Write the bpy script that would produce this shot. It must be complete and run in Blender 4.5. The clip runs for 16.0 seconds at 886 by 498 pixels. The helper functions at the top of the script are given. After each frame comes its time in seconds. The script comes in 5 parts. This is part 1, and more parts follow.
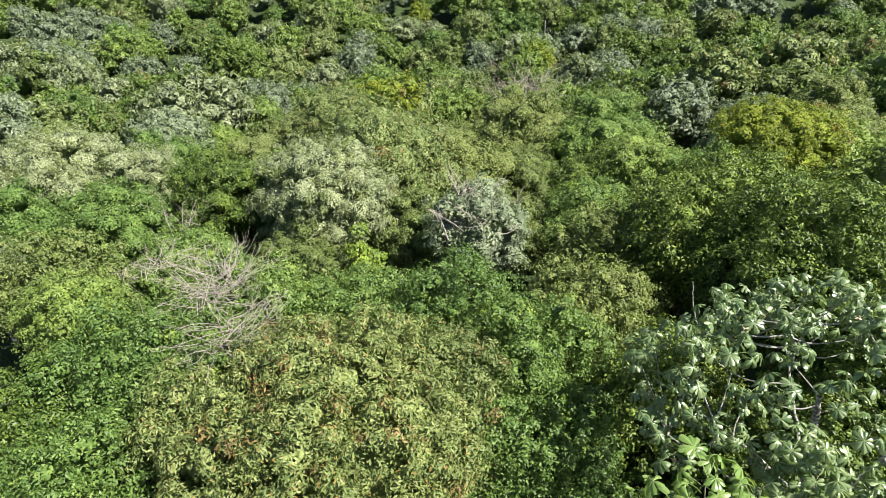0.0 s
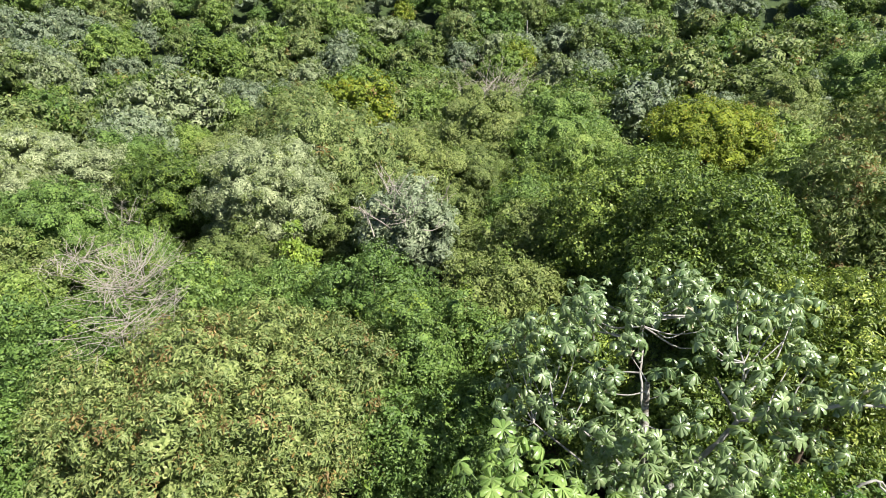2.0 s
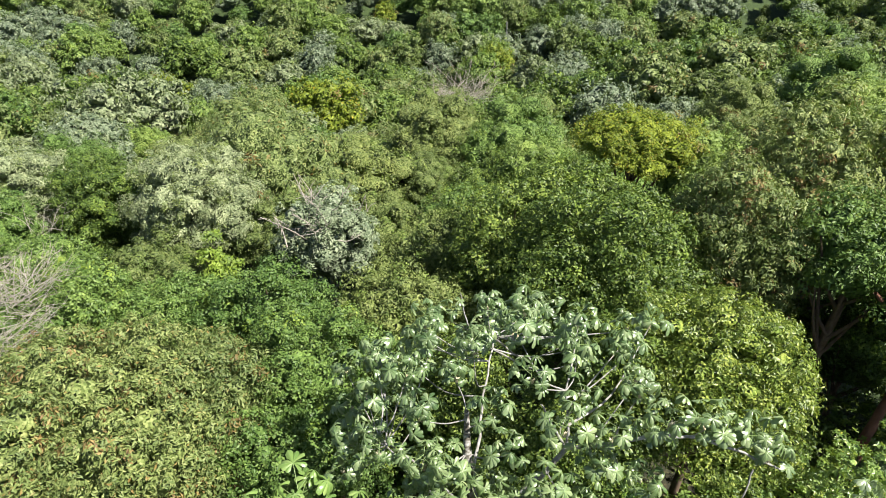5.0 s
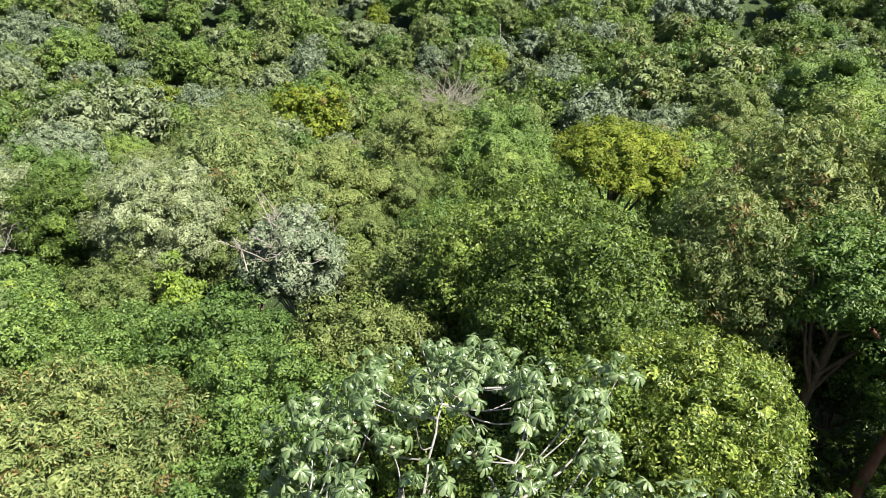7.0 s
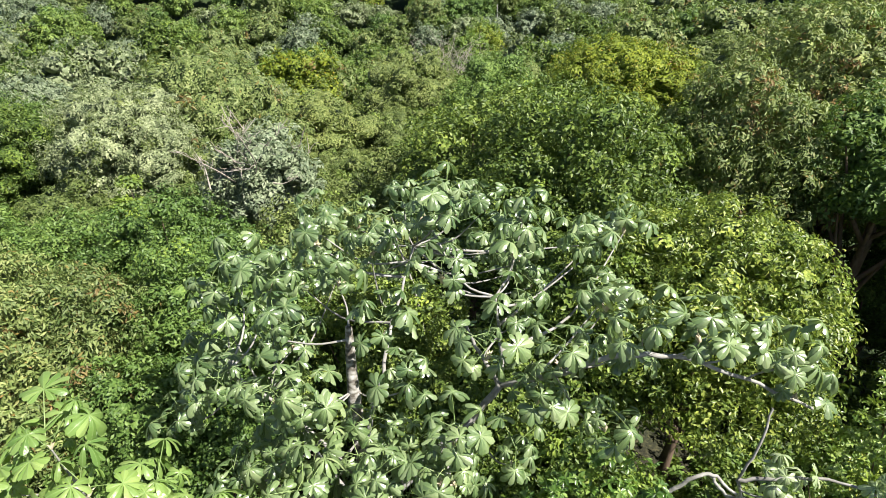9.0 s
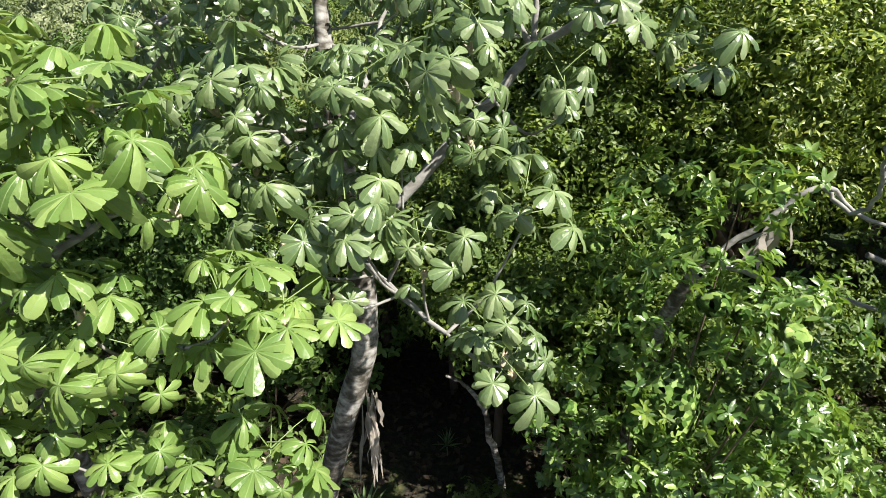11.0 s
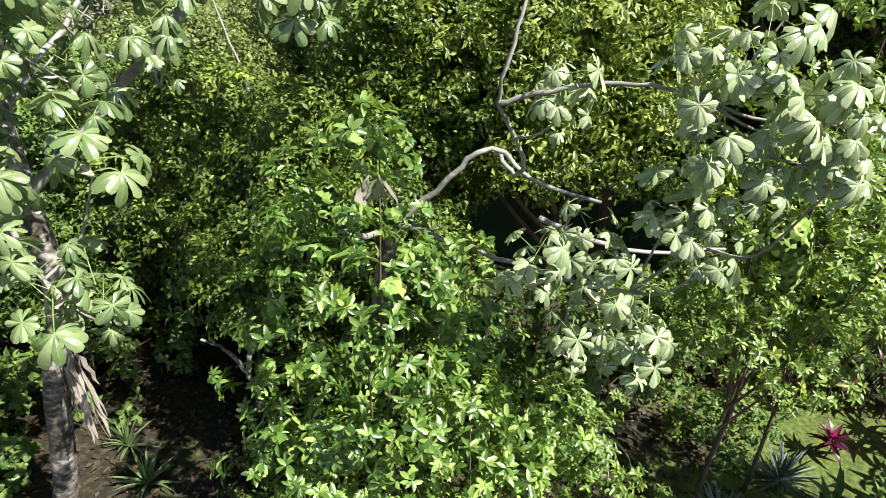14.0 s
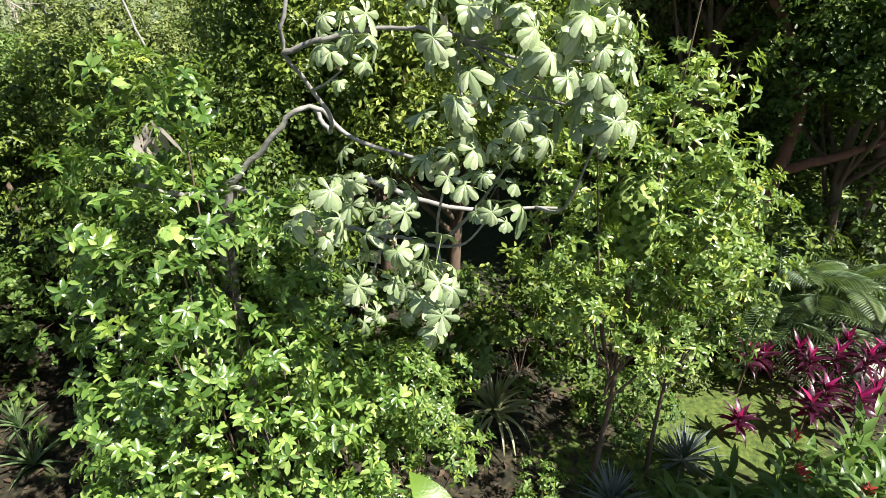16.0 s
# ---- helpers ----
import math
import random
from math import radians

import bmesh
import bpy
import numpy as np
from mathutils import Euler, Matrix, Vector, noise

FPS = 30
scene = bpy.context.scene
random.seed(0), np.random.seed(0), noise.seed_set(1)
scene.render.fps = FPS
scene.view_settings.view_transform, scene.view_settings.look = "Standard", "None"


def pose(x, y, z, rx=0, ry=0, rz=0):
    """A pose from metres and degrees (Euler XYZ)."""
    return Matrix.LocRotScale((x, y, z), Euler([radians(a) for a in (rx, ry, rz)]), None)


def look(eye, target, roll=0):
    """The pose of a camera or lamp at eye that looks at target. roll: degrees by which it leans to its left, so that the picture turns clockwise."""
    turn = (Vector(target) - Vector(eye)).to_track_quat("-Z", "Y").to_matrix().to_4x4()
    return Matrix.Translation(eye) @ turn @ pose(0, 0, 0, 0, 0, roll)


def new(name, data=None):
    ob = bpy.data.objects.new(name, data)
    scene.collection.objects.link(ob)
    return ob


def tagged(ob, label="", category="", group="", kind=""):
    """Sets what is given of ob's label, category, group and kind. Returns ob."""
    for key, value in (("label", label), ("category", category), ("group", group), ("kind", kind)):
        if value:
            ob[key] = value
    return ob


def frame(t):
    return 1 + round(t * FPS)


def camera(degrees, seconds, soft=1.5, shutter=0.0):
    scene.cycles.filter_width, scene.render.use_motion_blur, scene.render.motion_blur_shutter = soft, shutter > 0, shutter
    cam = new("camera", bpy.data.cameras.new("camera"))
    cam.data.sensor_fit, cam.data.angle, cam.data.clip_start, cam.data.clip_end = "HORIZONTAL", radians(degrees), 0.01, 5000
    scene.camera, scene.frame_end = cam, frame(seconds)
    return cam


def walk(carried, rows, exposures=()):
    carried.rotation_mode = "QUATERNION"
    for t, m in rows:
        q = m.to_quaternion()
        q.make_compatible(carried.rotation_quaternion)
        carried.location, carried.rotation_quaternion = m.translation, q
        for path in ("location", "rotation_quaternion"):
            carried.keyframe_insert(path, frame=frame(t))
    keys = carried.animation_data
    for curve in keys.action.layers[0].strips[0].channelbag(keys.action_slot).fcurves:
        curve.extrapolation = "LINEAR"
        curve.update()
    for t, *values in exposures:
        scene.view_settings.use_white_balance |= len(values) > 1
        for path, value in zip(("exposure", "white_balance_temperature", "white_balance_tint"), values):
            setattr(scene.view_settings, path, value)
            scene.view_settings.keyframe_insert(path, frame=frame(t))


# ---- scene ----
cam = camera(72.0, 16.0, soft=0.6)
# seconds, x, y, z, yaw, pitch, roll
PATH = [
    (0, 0.000, -0.000, 18.600, 0.69, -30.81, 0.06),
    (0.5, 0.492, -0.012, 18.614, 0.67, -30.83, 0.11),
    (1, 1.392, -0.079, 18.645, 0.68, -30.79, 0.04),
    (1.5, 2.334, -0.241, 18.683, 0.67, -30.83, 0.03),
    (2, 3.291, -0.450, 18.719, 0.65, -30.83, 0.03),
    (2.5, 4.261, -0.641, 18.793, 0.64, -30.85, 0.02),
    (3, 5.194, -0.804, 18.878, 0.60, -30.87, 0.02),
    (3.5, 5.818, -0.832, 18.927, 0.60, -30.90, 0.05),
    (4, 6.287, -0.673, 18.994, 0.52, -30.89, 0.17),
    (4.5, 6.661, -0.350, 19.041, 0.46, -30.94, 0.29),
    (5.125, 7.102, 0.187, 19.121, 0.42, -30.96, 0.34),
    (5.75, 7.503, 0.868, 19.198, 0.41, -30.93, 0.27),
    (6.375, 7.877, 1.508, 19.205, 0.42, -30.89, 0.18),
    (7, 8.242, 1.918, 19.076, 0.41, -30.86, 0.16),
    (7.5, 8.533, 2.105, 18.899, 0.39, -30.85, 0.20),
    (8, 8.678, 2.218, 17.968, 0.35, -30.80, 0.25),
    (8.5, 8.748, 2.276, 16.545, 0.29, -30.74, 0.32),
    (9, 8.788, 2.364, 15.058, 0.25, -30.68, 0.28),
    (9.5, 8.827, 2.463, 13.598, 0.25, -30.66, 0.13),
    (10, 8.836, 2.500, 12.135, 0.32, -30.65, -0.10),
    (10.2, 8.866, 2.523, 11.571, 0.41, -30.63, -0.03),
    (10.72, 8.787, 2.559, 10.467, 0.41, -30.70, -0.24),
    (11.25, 8.653, 2.569, 10.007, 0.30, -30.88, -0.52),
    (11.78, 8.708, 2.549, 9.913, 0.21, -31.08, -0.70),
    (12.3, 9.197, 2.492, 9.904, 0.30, -31.20, -0.63),
    (12.5, 9.393, 2.457, 9.866, 0.38, -31.26, -0.60),
    (13, 10.248, 2.389, 9.826, 0.62, -31.29, -0.30),
    (13.5, 11.262, 2.357, 9.862, 0.58, -31.29, 0.17),
    (14, 12.371, 2.354, 9.892, 0.41, -31.62, 0.57),
    (14.5, 13.652, 2.201, 9.829, 0.47, -31.21, 0.01),
    (15, 14.326, 2.096, 9.684, 0.88, -30.67, -0.31),
    (15.5, 14.480, 2.087, 9.430, 0.91, -30.58, -0.24),
    (16, 14.447, 2.082, 9.381, 0.92, -30.60, -0.21),
]
walk(cam, [(t, pose(x, y, z, 90 + pitch, 0, yaw) @ pose(0, 0, 0, 0, 0, roll)) for t, x, y, z, yaw, pitch, roll in PATH],
     exposures=[(0.0, 1.15), (8.6, 1.15), (10.0, 0.95), (12.5, 1.15), (16.0, 1.22)])

# ---- light ----
SUN_TO = Vector((0.52, -0.26, 0.80)).normalized()
world = bpy.data.worlds.new("sky")
scene.world = world
world.use_nodes = True
wn = world.node_tree.nodes
sky = wn.new("ShaderNodeTexSky")
sky.sky_type, sky.sun_disc = "NISHITA", False
sky.sun_elevation = math.asin(SUN_TO.z)
sky.sun_rotation = math.atan2(SUN_TO.x, SUN_TO.y)
wn["Background"].inputs["Strength"].default_value = 0.05
world.node_tree.links.new(sky.outputs["Color"], wn["Background"].inputs["Color"])
sun_data = bpy.data.lights.new("sun", "SUN")
sun_data.energy, sun_data.angle, sun_data.color = 5.0, radians(0.55), (1.0, 0.95, 0.86)
sun = new("sun", sun_data)
sun.matrix_world = look(SUN_TO * 60, (0, 0, 0))

rng = np.random.default_rng(7)


# ---- materials ----
def node_mat(name):
    m = bpy.data.materials.new(name)
    m.use_nodes = True
    m.node_tree.nodes.clear()
    return m, m.node_tree.nodes, m.node_tree.links


def ramp(nodes, stops):
    r = nodes.new("ShaderNodeValToRGB")
    e = r.color_ramp.elements
    e[0].position, e[0].color = stops[0][0], (*stops[0][1], 1)
    e[1].position, e[1].color = stops[-1][0], (*stops[-1][1], 1)
    for p, c in stops[1:-1]:
        e.new(p).color = (*c, 1)
    return r


def leaf_mat(name, dark, mid, light, odd=None, rough=0.40, through_part=0.22, glow=(0.24, 0.35, 0.03), patch=1.2, spec=0.5, cells=0.0):
    """A leaf: colour varied leaf by leaf and in patches, some sunlight passing through the blade.
    cells: the leaves a metre of a closed mass of foliage, each with its own colour and tilt."""
    m, n, l = node_mat(name)
    dark, mid, light = [(c[0] * 1.05, c[1], c[2] * 1.4) if c[1] > c[0] else c for c in (dark, mid, light)]
    out = n.new("ShaderNodeOutputMaterial")
    geo = n.new("ShaderNodeNewGeometry")
    stops = [(0.0, dark), (0.5, mid), (0.93 if odd else 1.0, light)] + ([(0.985, odd)] if odd else [])
    r = ramp(n, stops)
    if cells:
        warp = n.new("ShaderNodeTexNoise")
        warp.inputs["Scale"].default_value = cells * 0.8
        l.new(geo.outputs["Position"], warp.inputs["Vector"])
        place = n.new("ShaderNodeVectorMath")
        place.operation = "MULTIPLY_ADD"
        place.inputs[1].default_value = (0.5 / cells,) * 3
        l.new(warp.outputs["Color"], place.inputs[0])
        l.new(geo.outputs["Position"], place.inputs[2])
        cell = n.new("ShaderNodeTexVoronoi")
        cell.inputs["Scale"].default_value = cells
        l.new(place.outputs[0], cell.inputs["Vector"])
        tone = n.new("ShaderNodeSeparateColor")
        l.new(cell.outputs["Color"], tone.inputs[0])
        l.new(tone.outputs["Blue"], r.inputs["Fac"])
        tilt = n.new("ShaderNodeVectorMath")
        tilt.operation = "MULTIPLY_ADD"
        tilt.inputs[1].default_value = (2.2, 2.2, 2.2)
        l.new(cell.outputs["Color"], tilt.inputs[0])
        shift = n.new("ShaderNodeVectorMath")
        shift.operation = "SUBTRACT"
        shift.inputs[1].default_value = (1.1, 1.1, 1.0)
        l.new(geo.outputs["Normal"], shift.inputs[0])
        l.new(shift.outputs[0], tilt.inputs[2])
        facet = n.new("ShaderNodeVectorMath")
        facet.operation = "NORMALIZE"
        l.new(tilt.outputs[0], facet.inputs[0])
    else:
        l.new(geo.outputs["Random Per Island"], r.inputs["Fac"])
    tex = n.new("ShaderNodeTexNoise")
    tex.inputs["Scale"].default_value = patch
    tex.inputs["Detail"].default_value = 3
    l.new(geo.outputs["Position"], tex.inputs["Vector"])
    info = n.new("ShaderNodeObjectInfo")
    add = n.new("ShaderNodeMath")
    add.operation = "MULTIPLY_ADD"
    l.new(info.outputs["Random"], add.inputs[0])
    add.inputs[1].default_value = 0.35
    l.new(tex.outputs["Fac"], add.inputs[2])
    val = n.new("ShaderNodeMapRange")
    val.inputs["From Min"].default_value, val.inputs["From Max"].default_value = 0.35, 1.0
    val.inputs["To Min"].default_value, val.inputs["To Max"].default_value = 0.72, 1.35
    l.new(add.outputs[0], val.inputs["Value"])
    hsv = n.new("ShaderNodeHueSaturation")
    l.new(r.outputs["Color"], hsv.inputs["Color"])
    l.new(val.outputs["Result"], hsv.inputs["Value"])
    hue = n.new("ShaderNodeMapRange")
    hue.inputs["From Min"].default_value, hue.inputs["From Max"].default_value = 0.3, 1.0
    hue.inputs["To Min"].default_value, hue.inputs["To Max"].default_value = 0.515, 0.485
    l.new(add.outputs[0], hue.inputs["Value"])
    l.new(hue.outputs["Result"], hsv.inputs["Hue"])
    p = n.new("ShaderNodeBsdfPrincipled")
    l.new(hsv.outputs["Color"], p.inputs["Base Color"])
    p.inputs["Roughness"].default_value = rough
    p.inputs["Specular IOR Level"].default_value = spec
    fine = n.new("ShaderNodeTexNoise")
    fine.inputs["Scale"].default_value = 28
    l.new(geo.outputs["Position"], fine.inputs["Vector"])
    bump = n.new("ShaderNodeBump")
    bump.inputs["Strength"].default_value, bump.inputs["Distance"].default_value = 0.25, 0.02
    l.new(fine.outputs["Fac"], bump.inputs["Height"])
    l.new(bump.outputs["Normal"], p.inputs["Normal"])
    if cells:
        l.new(facet.outputs[0], bump.inputs["Normal"])
    t = n.new("ShaderNodeBsdfTranslucent")
    mixc = n.new("ShaderNodeMix")
    mixc.data_type, mixc.blend_type = "RGBA", "MIX"
    mixc.inputs["Factor"].default_value = 0.6
    l.new(hsv.outputs["Color"], mixc.inputs["A"])
    mixc.inputs["B"].default_value = (*glow, 1)
    l.new(mixc.outputs["Result"], t.inputs["Color"])
    mix = n.new("ShaderNodeMixShader")
    mix.inputs["Fac"].default_value = through_part
    l.new(p.outputs[0], mix.inputs[1])
    l.new(t.outputs[0], mix.inputs[2])
    l.new(mix.outputs[0], out.inputs["Surface"])
    return m


def rough_mat(name, stops, scale=6.0, rough=0.85, bump_d=0.02, detail=6, stretch=(1, 1, 1), spots=None):
    """Bark, soil, stone: two scales of noise, with relief."""
    m, n, l = node_mat(name)
    out = n.new("ShaderNodeOutputMaterial")
    co = n.new("ShaderNodeNewGeometry")
    mp = n.new("ShaderNodeMapping")
    mp.inputs["Scale"].default_value = stretch
    l.new(co.outputs["Position"], mp.inputs["Vector"])
    a = n.new("ShaderNodeTexNoise")
    a.inputs["Scale"].default_value, a.inputs["Detail"].default_value = scale, detail
    l.new(mp.outputs[0], a.inputs["Vector"])
    b = n.new("ShaderNodeTexNoise")
    b.inputs["Scale"].default_value, b.inputs["Detail"].default_value = scale * 0.13, 3
    l.new(mp.outputs[0], b.inputs["Vector"])
    s = n.new("ShaderNodeMath")
    s.operation = "MULTIPLY_ADD"
    l.new(a.outputs["Fac"], s.inputs[0])
    s.inputs[1].default_value = 0.6
    half = n.new("ShaderNodeMath")
    half.operation = "MULTIPLY"
    l.new(b.outputs["Fac"], half.inputs[0])
    half.inputs[1].default_value = 0.4
    l.new(half.outputs[0], s.inputs[2])
    r = ramp(n, stops)
    l.new(s.outputs[0], r.inputs["Fac"])
    p = n.new("ShaderNodeBsdfPrincipled")
    l.new(r.outputs["Color"], p.inputs["Base Color"])
    p.inputs["Roughness"].default_value = rough
    bump = n.new("ShaderNodeBump")
    bump.inputs["Strength"].default_value, bump.inputs["Distance"].default_value = 0.7, bump_d
    l.new(a.outputs["Fac"], bump.inputs["Height"])
    l.new(bump.outputs["Normal"], p.inputs["Normal"])
    l.new(p.outputs[0], out.inputs["Surface"])
    return m


LEAF_COLOURS = {
    "pale": ((0.09, 0.14, 0.028), (0.15, 0.21, 0.044), (0.25, 0.305, 0.078)),
    "green": ((0.055, 0.11, 0.017), (0.095, 0.175, 0.027), (0.165, 0.26, 0.045)),
    "dark": ((0.042, 0.078, 0.012), (0.082, 0.142, 0.018), (0.18, 0.255, 0.034)),
    "cream": ((0.12, 0.165, 0.055), (0.19, 0.245, 0.085), (0.30, 0.355, 0.14)),
    "grey": ((0.09, 0.135, 0.055), (0.15, 0.205, 0.085), (0.25, 0.31, 0.14)),
    "yellow": ((0.105, 0.165, 0.012), (0.165, 0.225, 0.014), (0.25, 0.30, 0.02)),
    "fresh": ((0.085, 0.15, 0.02), (0.145, 0.23, 0.032), (0.225, 0.31, 0.055)),
    "olive": ((0.07, 0.11, 0.02), (0.12, 0.17, 0.032), (0.19, 0.24, 0.055)),
    "sunny": ((0.055, 0.095, 0.012), (0.145, 0.22, 0.024), (0.36, 0.43, 0.06)),
    "tip": ((0.115, 0.19, 0.018), (0.18, 0.275, 0.026), (0.26, 0.36, 0.045)),
    "glossy": ((0.05, 0.11, 0.016), (0.13, 0.25, 0.034), (0.35, 0.49, 0.095)),
    "lime": ((0.07, 0.14, 0.02), (0.145, 0.255, 0.038), (0.31, 0.43, 0.095)),
}
M = {
    "cecropia": leaf_mat("cecropia_leaf", (0.07, 0.13, 0.032), (0.14, 0.22, 0.06), (0.28, 0.365, 0.13), rough=0.33, through_part=0.22, glow=(0.30, 0.45, 0.06), spec=1.0),
    "cecropia_young": leaf_mat("cecropia_young_leaf", (0.105, 0.20, 0.035), (0.17, 0.29, 0.052), (0.28, 0.40, 0.09), odd=(0.45, 0.43, 0.05), rough=0.32, through_part=0.33, glow=(0.40, 0.52, 0.05)),
    "cecropia_pale": leaf_mat("cecropia_pale_leaf", (0.15, 0.225, 0.075), (0.27, 0.365, 0.13), (0.46, 0.55, 0.25), rough=0.30, through_part=0.2, glow=(0.36, 0.50, 0.10), spec=1.0),
    "glossy": leaf_mat("glossy_leaf", *LEAF_COLOURS["glossy"], rough=0.30, through_part=0.32, glow=(0.42, 0.64, 0.05), spec=1.0),
    "lime": leaf_mat("lime_leaf", *LEAF_COLOURS["lime"], odd=(0.34, 0.34, 0.04), rough=0.33, through_part=0.34, glow=(0.42, 0.58, 0.05), spec=0.9),
    "pale": leaf_mat("pale_leaf", *LEAF_COLOURS["pale"], odd=(0.24, 0.17, 0.05), rough=0.54, spec=0.4),
    "green": leaf_mat("green_leaf", *LEAF_COLOURS["green"], rough=0.48, spec=0.4),
    "dark": leaf_mat("dark_leaf", *LEAF_COLOURS["dark"], rough=0.46, spec=0.4),
    "cream": leaf_mat("cream_leaf", *LEAF_COLOURS["cream"], rough=0.60, spec=0.4),
    "grey": leaf_mat("grey_leaf", *LEAF_COLOURS["grey"], rough=0.50, spec=0.4),
    "yellow": leaf_mat("yellow_leaf", *LEAF_COLOURS["yellow"], odd=(0.36, 0.24, 0.02), rough=0.57, spec=0.4),
    "fresh": leaf_mat("fresh_leaf", *LEAF_COLOURS["fresh"], rough=0.54, spec=0.4),
    "olive": leaf_mat("olive_leaf", *LEAF_COLOURS["olive"], rough=0.56, spec=0.4),
    "bronze": leaf_mat("new_bronze_leaf", (0.11, 0.085, 0.03), (0.19, 0.13, 0.045), (0.27, 0.21, 0.07), rough=0.54, spec=0.4, glow=(0.45, 0.25, 0.05)),
    "tip": leaf_mat("new_green_leaf", *LEAF_COLOURS["tip"], rough=0.54, spec=0.4),
    "sunny": leaf_mat("sunny_leaf", *LEAF_COLOURS["sunny"], rough=0.40, spec=0.6, through_part=0.28, glow=(0.34, 0.46, 0.04)),
    "magenta": leaf_mat("cordyline_leaf", (0.022, 0.006, 0.014), (0.042, 0.008, 0.024), (0.085, 0.014, 0.044), rough=0.34, through_part=0.3, glow=(0.55, 0.02, 0.16)),
    "magenta_new": leaf_mat("cordyline_new_leaf", (0.34, 0.02, 0.11), (0.48, 0.03, 0.17), (0.60, 0.06, 0.24), rough=0.36, through_part=0.4, glow=(0.85, 0.05, 0.25)),
    "blue": leaf_mat("agave_leaf", (0.07, 0.10, 0.065), (0.105, 0.14, 0.09), (0.16, 0.195, 0.13), rough=0.5, through_part=0.05),
    "stripe": leaf_mat("dracaena_leaf", (0.14, 0.19, 0.07), (0.26, 0.30, 0.12), (0.44, 0.43, 0.21), rough=0.42),
    "ginger": leaf_mat("ginger_leaf", (0.045, 0.10, 0.016), (0.09, 0.18, 0.028), (0.22, 0.33, 0.07), rough=0.34, through_part=0.32),
    "banana": leaf_mat("banana_leaf", (0.14, 0.27, 0.03), (0.18, 0.32, 0.035), (0.24, 0.38, 0.05), rough=0.36, through_part=0.45, glow=(0.45, 0.60, 0.05)),
    "palm": leaf_mat("palm_leaf", (0.07, 0.13, 0.04), (0.12, 0.20, 0.06), (0.20, 0.28, 0.11), rough=0.32),
    "flower": leaf_mat("red_flower", (0.45, 0.03, 0.03), (0.55, 0.05, 0.04), (0.62, 0.12, 0.08), rough=0.5, glow=(0.7, 0.05, 0.05)),
    "white_flower": leaf_mat("white_flower", (0.5, 0.52, 0.48), (0.6, 0.62, 0.58), (0.7, 0.72, 0.68), rough=0.55, glow=(0.6, 0.62, 0.6)),
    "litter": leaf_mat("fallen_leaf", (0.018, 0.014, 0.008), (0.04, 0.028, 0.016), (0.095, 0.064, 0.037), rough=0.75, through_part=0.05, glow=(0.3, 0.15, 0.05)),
    "vein": rough_mat("leaf_vein", [(0.3, (0.17, 0.26, 0.08)), (0.7, (0.25, 0.33, 0.12))], scale=5, rough=0.45, bump_d=0.001),
    "bud": rough_mat("leaf_bud", [(0.3, (0.42, 0.34, 0.22)), (0.7, (0.62, 0.54, 0.40))], scale=12, rough=0.7, bump_d=0.004),
    "dry": rough_mat("dry_twig", [(0.3, (0.22, 0.19, 0.155)), (0.7, (0.42, 0.38, 0.33))], scale=9, bump_d=0.005),
    "bark_grey": rough_mat("grey_bark", [(0.30, (0.15, 0.14, 0.12)), (0.5, (0.28, 0.27, 0.25)), (0.68, (0.44, 0.43, 0.41))], scale=7, bump_d=0.012, stretch=(1, 1, 2.5)),
    "bark_mottled": rough_mat("mottled_bark", [(0.36, (0.035, 0.03, 0.022)), (0.48, (0.12, 0.105, 0.085)), (0.56, (0.30, 0.285, 0.26)), (0.66, (0.50, 0.49, 0.46))], scale=9, bump_d=0.015, stretch=(1, 1, 1.6)),
    "bark_brown": rough_mat("brown_bark", [(0.3, (0.07, 0.045, 0.03)), (0.7, (0.20, 0.14, 0.10))], scale=9, bump_d=0.02, stretch=(1, 1, 0.4)),
    "bark_red": rough_mat("red_bark", [(0.3, (0.10, 0.04, 0.025)), (0.7, (0.24, 0.11, 0.07))], scale=7, bump_d=0.02, stretch=(1, 1, 0.4)),
    "stone": rough_mat("pale_stone", [(0.3, (0.28, 0.25, 0.21)), (0.7, (0.55, 0.50, 0.43))], scale=4, bump_d=0.03),
}
# the closed foliage within a crown, of the same leaves
MASS = {k: leaf_mat(k + "_foliage", *c, rough=0.55, through_part=0.12, spec=0.25, cells=15) for k, c in LEAF_COLOURS.items()}
MASS_FAR = {k: leaf_mat(k + "_far_foliage", *LEAF_COLOURS[k], rough=0.55, through_part=0.12, spec=0.35, cells=5) for k in ("pale", "green", "dark", "cream", "grey", "yellow", "fresh", "olive")}


# ---- mesh helpers ----
def raw_mesh(name, verts, faces, mats, index=None, smooth=False):
    """A mesh from arrays: verts (n, 3) and faces (m, k) of one size."""
    verts, faces = np.asarray(verts, np.float32), np.asarray(faces, np.int32)
    me = bpy.data.meshes.new(name)
    me.vertices.add(len(verts))
    me.vertices.foreach_set("co", verts.ravel())
    k = faces.shape[1]
    me.loops.add(faces.size)
    me.loops.foreach_set("vertex_index", faces.ravel())
    me.polygons.add(len(faces))
    me.polygons.foreach_set("loop_start", np.arange(0, faces.size, k, dtype=np.int32))
    for mt in mats:
        me.materials.append(mt)
    if index is not None:
        me.polygons.foreach_set("material_index", np.asarray(index, np.int32))
    if smooth:
        me.polygons.foreach_set("use_smooth", np.ones(len(faces), bool))
    me.update(calc_edges=True)
    return me


def unit(a):
    return a / np.maximum(np.linalg.norm(a, axis=-1, keepdims=True), 1e-9)


